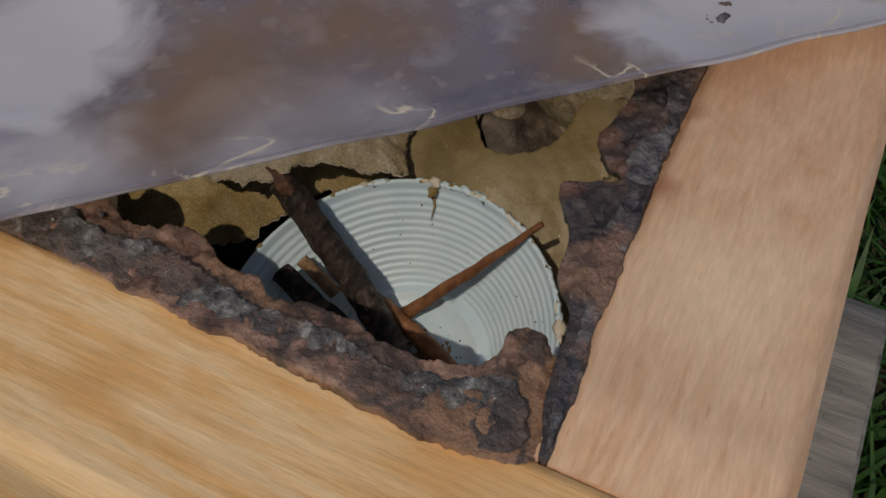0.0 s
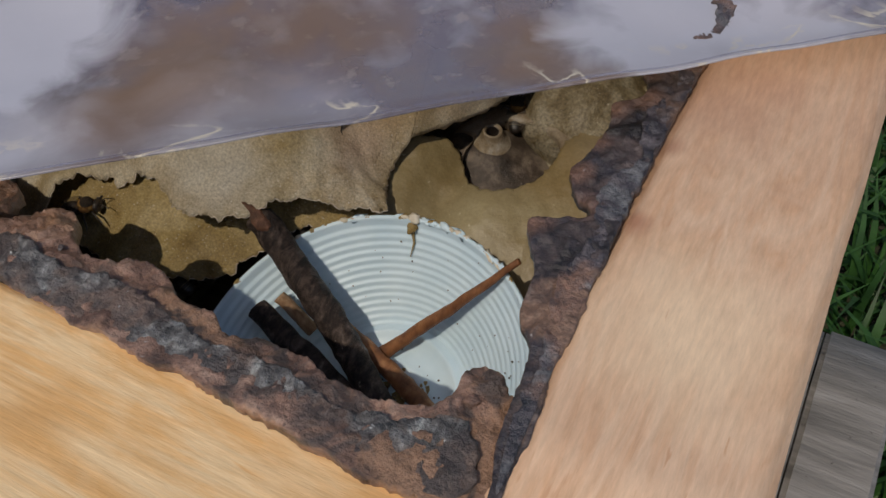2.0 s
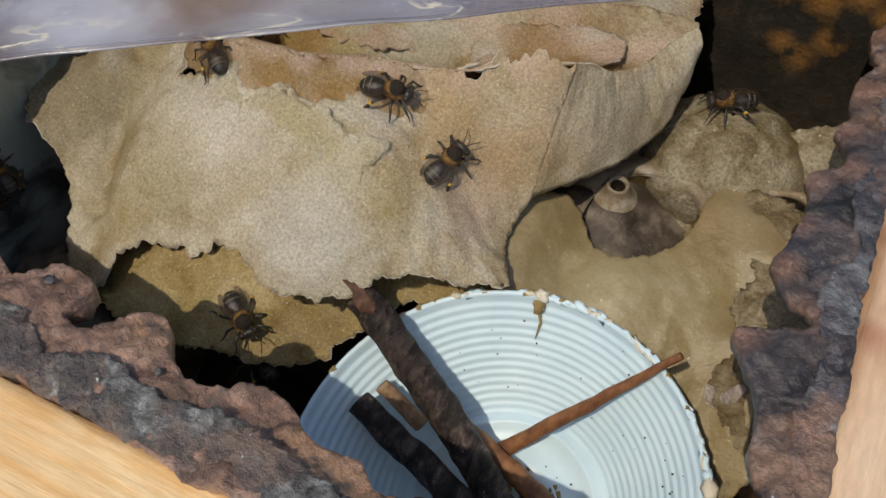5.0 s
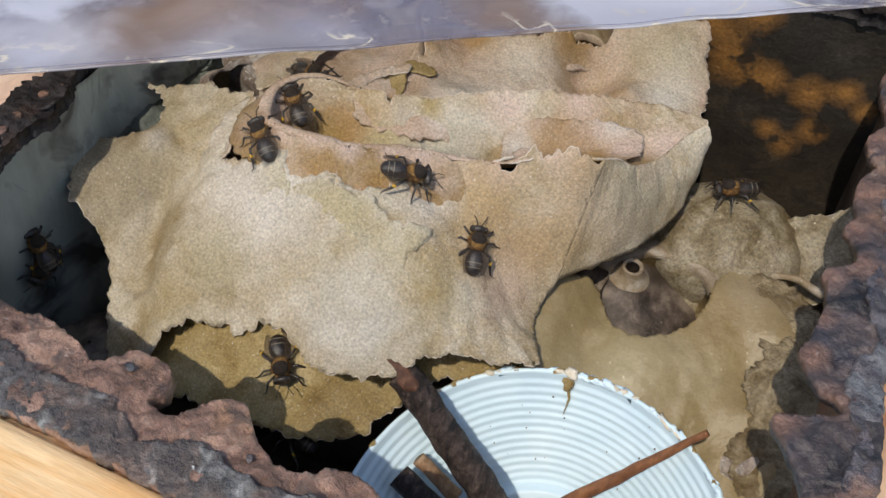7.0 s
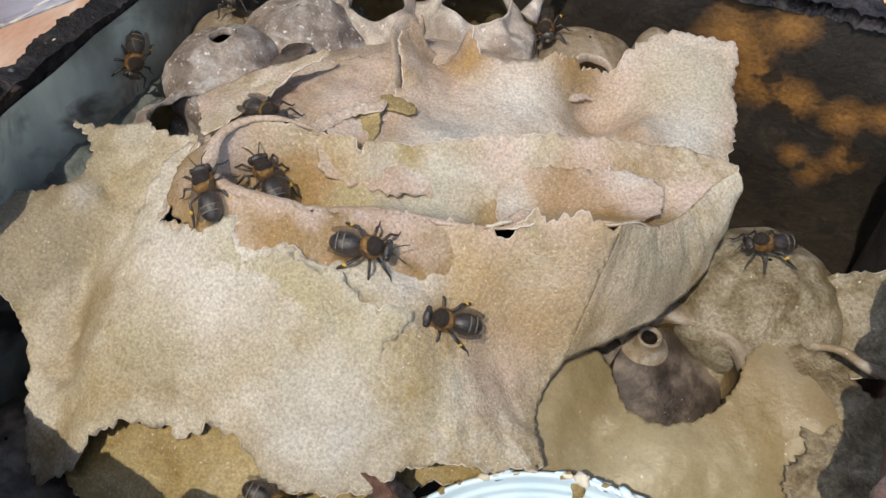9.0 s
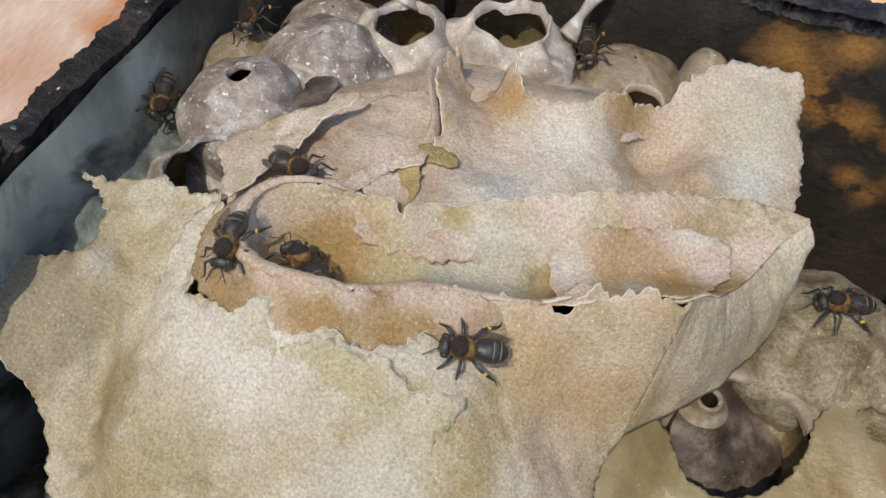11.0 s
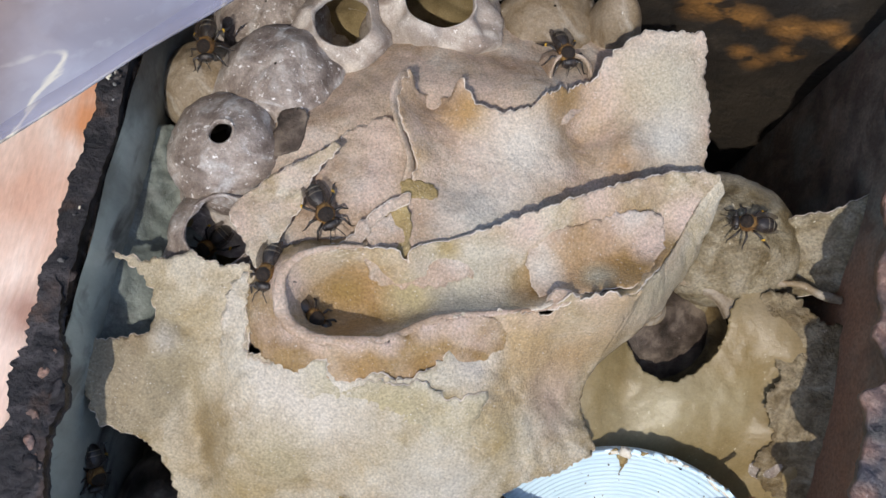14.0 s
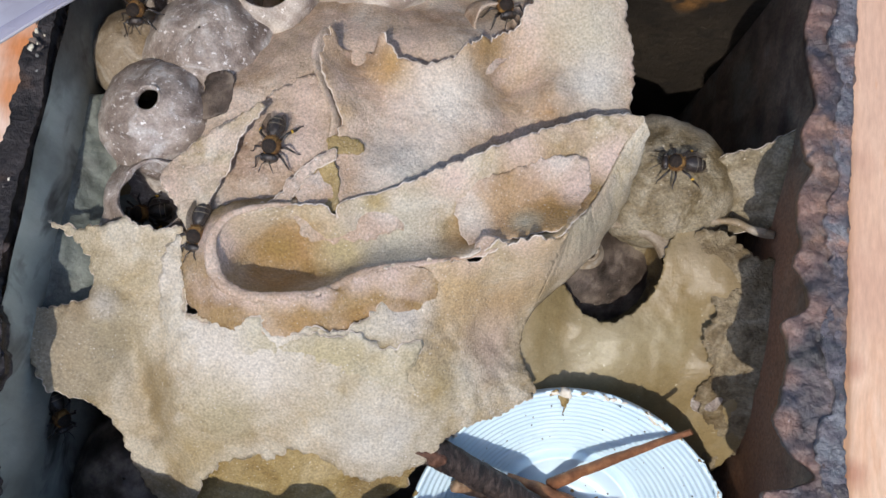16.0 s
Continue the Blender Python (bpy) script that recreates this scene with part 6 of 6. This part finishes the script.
ground()
grass()
stand()
hive_box()
crusts()
nest()
pots()
honey_pot()
dish()
sticks()
FILM_SHEET = film_sheet()
FIRST_BEE = bee()
FILM_ROWS = [
    (0.0, 0.0466, -0.0283, 0.1570, 3, 43.2),
    (0.5, 0.0441, -0.0288, 0.1570, 3, 39.9),
    (1.0, 0.0439, -0.0298, 0.1570, 3, 38.8),
    (1.5, 0.0433, -0.0268, 0.1570, 3, 41.0),
    (2.0, 0.0387, -0.0225, 0.1570, 3, 39.8),
    (2.5, 0.0381, -0.0222, 0.1570, 3, 39.1),
    (3.0, 0.0294, -0.0135, 0.1600, 4, 35.0),
    (3.5, 0.0263, -0.0085, 0.1600, 4, 36.3),
    (4.0, 0.0211, -0.0015, 0.1600, 4, 35.3),
    (4.7, 0.0180, 0.0031, 0.1600, 4, 33.6),
    (6.8, -0.0161, 0.0147, 0.1600, 5, 36.8),
    (7.0, -0.0152, 0.0131, 0.1600, 5, 34.9),
    (7.5, -0.0162, 0.0145, 0.1600, 5, 34.4),
    (8.0, -0.0228, 0.0237, 0.1620, 6, 37.0),
    (8.5, -0.0249, 0.0245, 0.1680, 8, 47.9),
    (9.2, -0.0423, 0.0288, 0.1750, 10, 68.4),
    (11.5, -0.0534, 0.0348, 0.1820, 10, 66.1),
    (12.0, -0.0468, 0.0386, 0.1840, 10, 55.2),
    (12.5, -0.0410, 0.0382, 0.1840, 10, 49.1),
    (13.0, -0.0415, 0.0394, 0.1860, 10, 48.0),
    (13.5, -0.0414, 0.0392, 0.1880, 10, 48.2),
    (14.0, -0.0408, 0.0394, 0.1880, 10, 46.9),
    (14.5, -0.0421, 0.0394, 0.1880, 10, 48.7),
    (15.0, -0.0414, 0.0388, 0.1880, 10, 48.8),
    (15.5, -0.0412, 0.0394, 0.1880, 10, 47.4),
    (16.0, -0.0377, 0.0399, 0.1880, 10, 41.6),
]


def steady(rows):
    """Rows of a thing from the clip's start to its end, with halfway rows where it turns far."""
    keyed = [(t, pose(*row)) for t, *row in rows]
    keyed = ([(0.0, keyed[0][1])] if keyed[0][0] > 0 else []) + keyed
    keyed += [(16.0, keyed[-1][1])] if keyed[-1][0] < 16 else []
    out = keyed[:1]
    for (t0, a), (t1, b) in zip(keyed, keyed[1:]):
        qa, qb = a.to_quaternion(), b.to_quaternion()
        turn = qa.rotation_difference(qb).angle
        turn = min(turn, 2 * math.pi - turn)
        for k in range(1, int(turn / 1.2) + 1):
            f = k / (int(turn / 1.2) + 1)
            if t1 - t0 > 0.3:
                out.append((t0 + (t1 - t0) * f, Matrix.LocRotScale(a.translation.lerp(b.translation, f), qa.slerp(qb, f), None)))
        out.append((t1, b))
    return out


def motions():
    # the film is drawn back over the nest towards the far corner, then held above it
    walk(FILM_SHEET, [(t, pose(x, y, z, tilt, 0, turn)) for t, x, y, z, tilt, turn in FILM_ROWS])
    # the bees wander over the sheets and slip into the gaps
    crawlers = [FIRST_BEE] + [copy_thing(FIRST_BEE, Matrix()) for _ in BEE_ROWS[1:]]
    for crawler, rows in zip(crawlers, BEE_ROWS):
        walk(crawler, steady(rows))


BEE_ROWS = [
    [(2.5, 0.0010, 0.0030, 0.1420, -16, 20, -80),
     (3.5, 0.002, 0.0004, 0.1411, -20, 22, -86),
     (4.5, -0.0009, -0.0011, 0.1416, -4, 18, -83),
     (7, -0.0068, -0.0032, 0.1432, -19, 15, -69),
     (7.5, -0.0072, -0.0032, 0.1435, -15, 16, -66),
     (8, -0.0069, -0.0024, 0.1434, -14, 29, -65),
     (8.5, -0.0091, -0.0043, 0.1434, -7, 25, -75),
     (9, -0.0089, -0.0044, 0.1432, -7, 24, -76),
     (9.2, -0.0091, -0.0043, 0.1434, -11, 22, -88),
     (10.5, -0.016, -0.007, 0.1405, 10, 0, -60),
     (11.3, -0.018, -0.0085, 0.137, 10, 0, -60)],
    [(0, 0.0082, -0.0022, 0.1325, 21, 24, -3),
     (2.9, 0.0082, -0.0022, 0.1325, 21, 24, -3),
     (3.5, 0.0089, -0.0038, 0.1317, 21, 24, -7),
     (4.5, 0.0087, -0.0032, 0.1327, 22, 30, -14),
     (7, 0.0071, -0.0043, 0.1328, 29, 14, 24),
     (7.5, 0.007, -0.0047, 0.1327, 33, 3, 39),
     (8, 0.0054, -0.005, 0.1338, 28, -20, 67),
     (8.5, 0.0032, -0.0061, 0.1349, 15, -28, 114),
     (9, 0.0042, -0.0054, 0.1344, 15, -28, 104),
     (11.3, -0.0049, -0.003, 0.1422, 4, -22, 108),
     (12, -0.0121, -0.0031, 0.1429, 0, -17, 146),
     (12.5, -0.0113, -0.0057, 0.1398, -16, -16, -179),
     (13, -0.0103, -0.0069, 0.1399, 35, 5, -177),
     (13.5, -0.0125, -0.0067, 0.1391, -17, -13, -173),
     (14.2, -0.014, -0.009, 0.1335, -17, -13, -173)],
    [(7, -0.0348, 0.0046, 0.1445, 23, -6, 45),
     (8, -0.0325, 0.002, 0.1426, 20, 6, 45),
     (8.5, -0.0311, 0.0029, 0.1425, 16, -3, 46),
     (9, -0.0306, 0.0025, 0.1422, 18, 2, 54),
     (11.3, -0.0279, -0.0016, 0.1427, -1, 16, 61),
     (12, -0.0304, 0.0016, 0.1392, -4, -12, -162),
     (12.5, -0.0297, 0.0005, 0.1388, 4, -8, -164),
     (13, -0.0296, 0.0004, 0.1386, 9, -4, -160),
     (13.5, -0.03, -0.0016, 0.1384, 13, -18, -159),
     (14, -0.0329, -0.0016, 0.1392, 2, -16, -125),
     (14.5, -0.034, -0.0035, 0.1335, 2, -16, -125)],
    [(7, -0.0339, -0.0071, 0.145, 19, -19, 42),
     (8.5, -0.0328, -0.0072, 0.1453, 15, -21, 37),
     (9, -0.0342, -0.0061, 0.1459, 19, -18, 37),
     (11.3, -0.037, -0.0033, 0.1458, -5, 15, -157),
     (12.5, -0.0403, 0.0038, 0.1441, 0, 16, -173),
     (13.5, -0.0404, 0.0046, 0.144, 4, 22, 177),
     (14.5, -0.0407, 0.0052, 0.1435, 6, 21, -176),
     (15.5, -0.0409, 0.0058, 0.1432, -3, 16, 177),
     (16, -0.0413, 0.0053, 0.143, -3, 15, 176)],
    [(11.3, -0.0359, 0.0139, 0.1439, 7, 13, -101),
     (12.5, -0.0359, 0.0126, 0.1437, 3, 8, -143),
     (13, -0.035, 0.0126, 0.1437, 4, 5, -79),
     (13.5, -0.0337, 0.0167, 0.1447, -2, 6, -168),
     (14, -0.0337, 0.0173, 0.1447, 0, 0, -143),
     (14.5, -0.031, 0.0213, 0.1448, 3, -1, -96),
     (15, -0.0303, 0.0207, 0.145, -2, 1, -172),
     (15.5, -0.0299, 0.0226, 0.1453, 3, 12, 176),
     (16, -0.0303, 0.0229, 0.145, 2, 13, 178)],
    [(0, -0.033, -0.0385, 0.1175, 10, 0, -60),
     (2.5, -0.03, -0.0392, 0.117, 10, 0, -70),
     (3.5, -0.0167, -0.0377, 0.1165, -8, 24, -99),
     (4.5, -0.0136, -0.0382, 0.1152, -17, 9, -117),
     (7, -0.0168, -0.0341, 0.1187, -20, 4, -144),
     (7.5, -0.0161, -0.0343, 0.1185, -17, 13, -139),
     (8, -0.0103, -0.0365, 0.1149, -12, 21, -97),
     (8.5, -0.008, -0.0352, 0.1151, -17, 20, -92),
     (9, -0.0097, -0.0344, 0.1166, -18, 21, -93),
     (11, -0.02, -0.044, 0.105, 40, 0, -120)],
    [(0, 0.0470, 0.0345, 0.1292, 0, 4, 112),
     (4.5, 0.0470, 0.0345, 0.1292, 0, 4, 114),
     (9, 0.0468, 0.0350, 0.1292, 0, 4, 118),
     (11.3, 0.0480, 0.0345, 0.1292, 0, 4, 108),
     (12.5, 0.0486, 0.0345, 0.1292, 0, 4, 102),
     (13.5, 0.0486, 0.0342, 0.1292, 0, 4, 96),
     (16, 0.0486, 0.0342, 0.1292, 0, 4, 94)],
    [(0, 0.0352, 0.0262, 0.1172, 14, 0, 18),
     (3.0, 0.0352, 0.0262, 0.1172, 14, 0, 18),
     (4.2, 0.0358, 0.0262, 0.1172, 14, 0, 12),
     (5.6, 0.0372, 0.0340, 0.1150, 14, 0, 0)],
    [(7, -0.0717, -0.0342, 0.1244, 54, 6, 81),
     (8, -0.0718, -0.044, 0.124, 54, 6, 81),
     (8.6, -0.0718, -0.052, 0.122, 54, 6, 81)],
    [(0, -0.064, 0.0475, 0.1385, 0, 20, 190),
     (11.3, -0.064, 0.0475, 0.139, 0, 20, 196),
     (12.5, -0.0636, 0.0472, 0.1392, 0, 20, 208),
     (13.5, -0.0631, 0.048, 0.1394, 0, 18, 192),
     (16, -0.0618, 0.0492, 0.1396, 0, 18, 186)],
    [(13.5, -0.072, -0.0354, 0.1193, -26, -47, -144),
     (14.5, -0.072, -0.0329, 0.1196, -23, -47, -149),
     (15.5, -0.0723, -0.031, 0.1175, -31, -44, -136),
     (16, -0.0726, -0.0299, 0.1146, -31, -44, -136)],
    [(12.5, -0.0052, 0.0722, 0.134, -4, 28, -160),
     (13, -0.0033, 0.0665, 0.1339, 13, -1, -163),
     (13.5, 0.0003, 0.0594, 0.1387, 14, -9, -157),
     (14.5, 0.0088, 0.0599, 0.1379, 10, -9, -161)],
    [(0, -0.0136, -0.0389, 0.104, 10, 0, 80),
     (7, -0.0136, -0.0389, 0.104, 10, 0, 84),
     (8.5, -0.0117, -0.0412, 0.1036, 10, 0, 96),
     (11, -0.015, -0.034, 0.1, 10, 0, 96)],
    [(14.5, -0.0578, 0.0125, 0.1244, -10, -8, 144),
     (15.5, -0.0585, 0.0128, 0.1245, -4, -12, 113),
     (16, -0.0584, 0.0124, 0.1244, -2, -13, 104)],
    [(8.5, -0.0725, 0.0206, 0.139, -50, -24, -121),
     (9, -0.0724, 0.0223, 0.1385, -42, -34, -133),
     (11.3, -0.0722, 0.0258, 0.1349, -29, -46, -149),
     (12.5, -0.0722, 0.0295, 0.1289, -32, -41, -139),
     (13, -0.0724, 0.03, 0.1251, -29, -42, -143),
     (13.5, -0.0713, 0.0258, 0.1251, -2, 10, -161)],
]


motions()
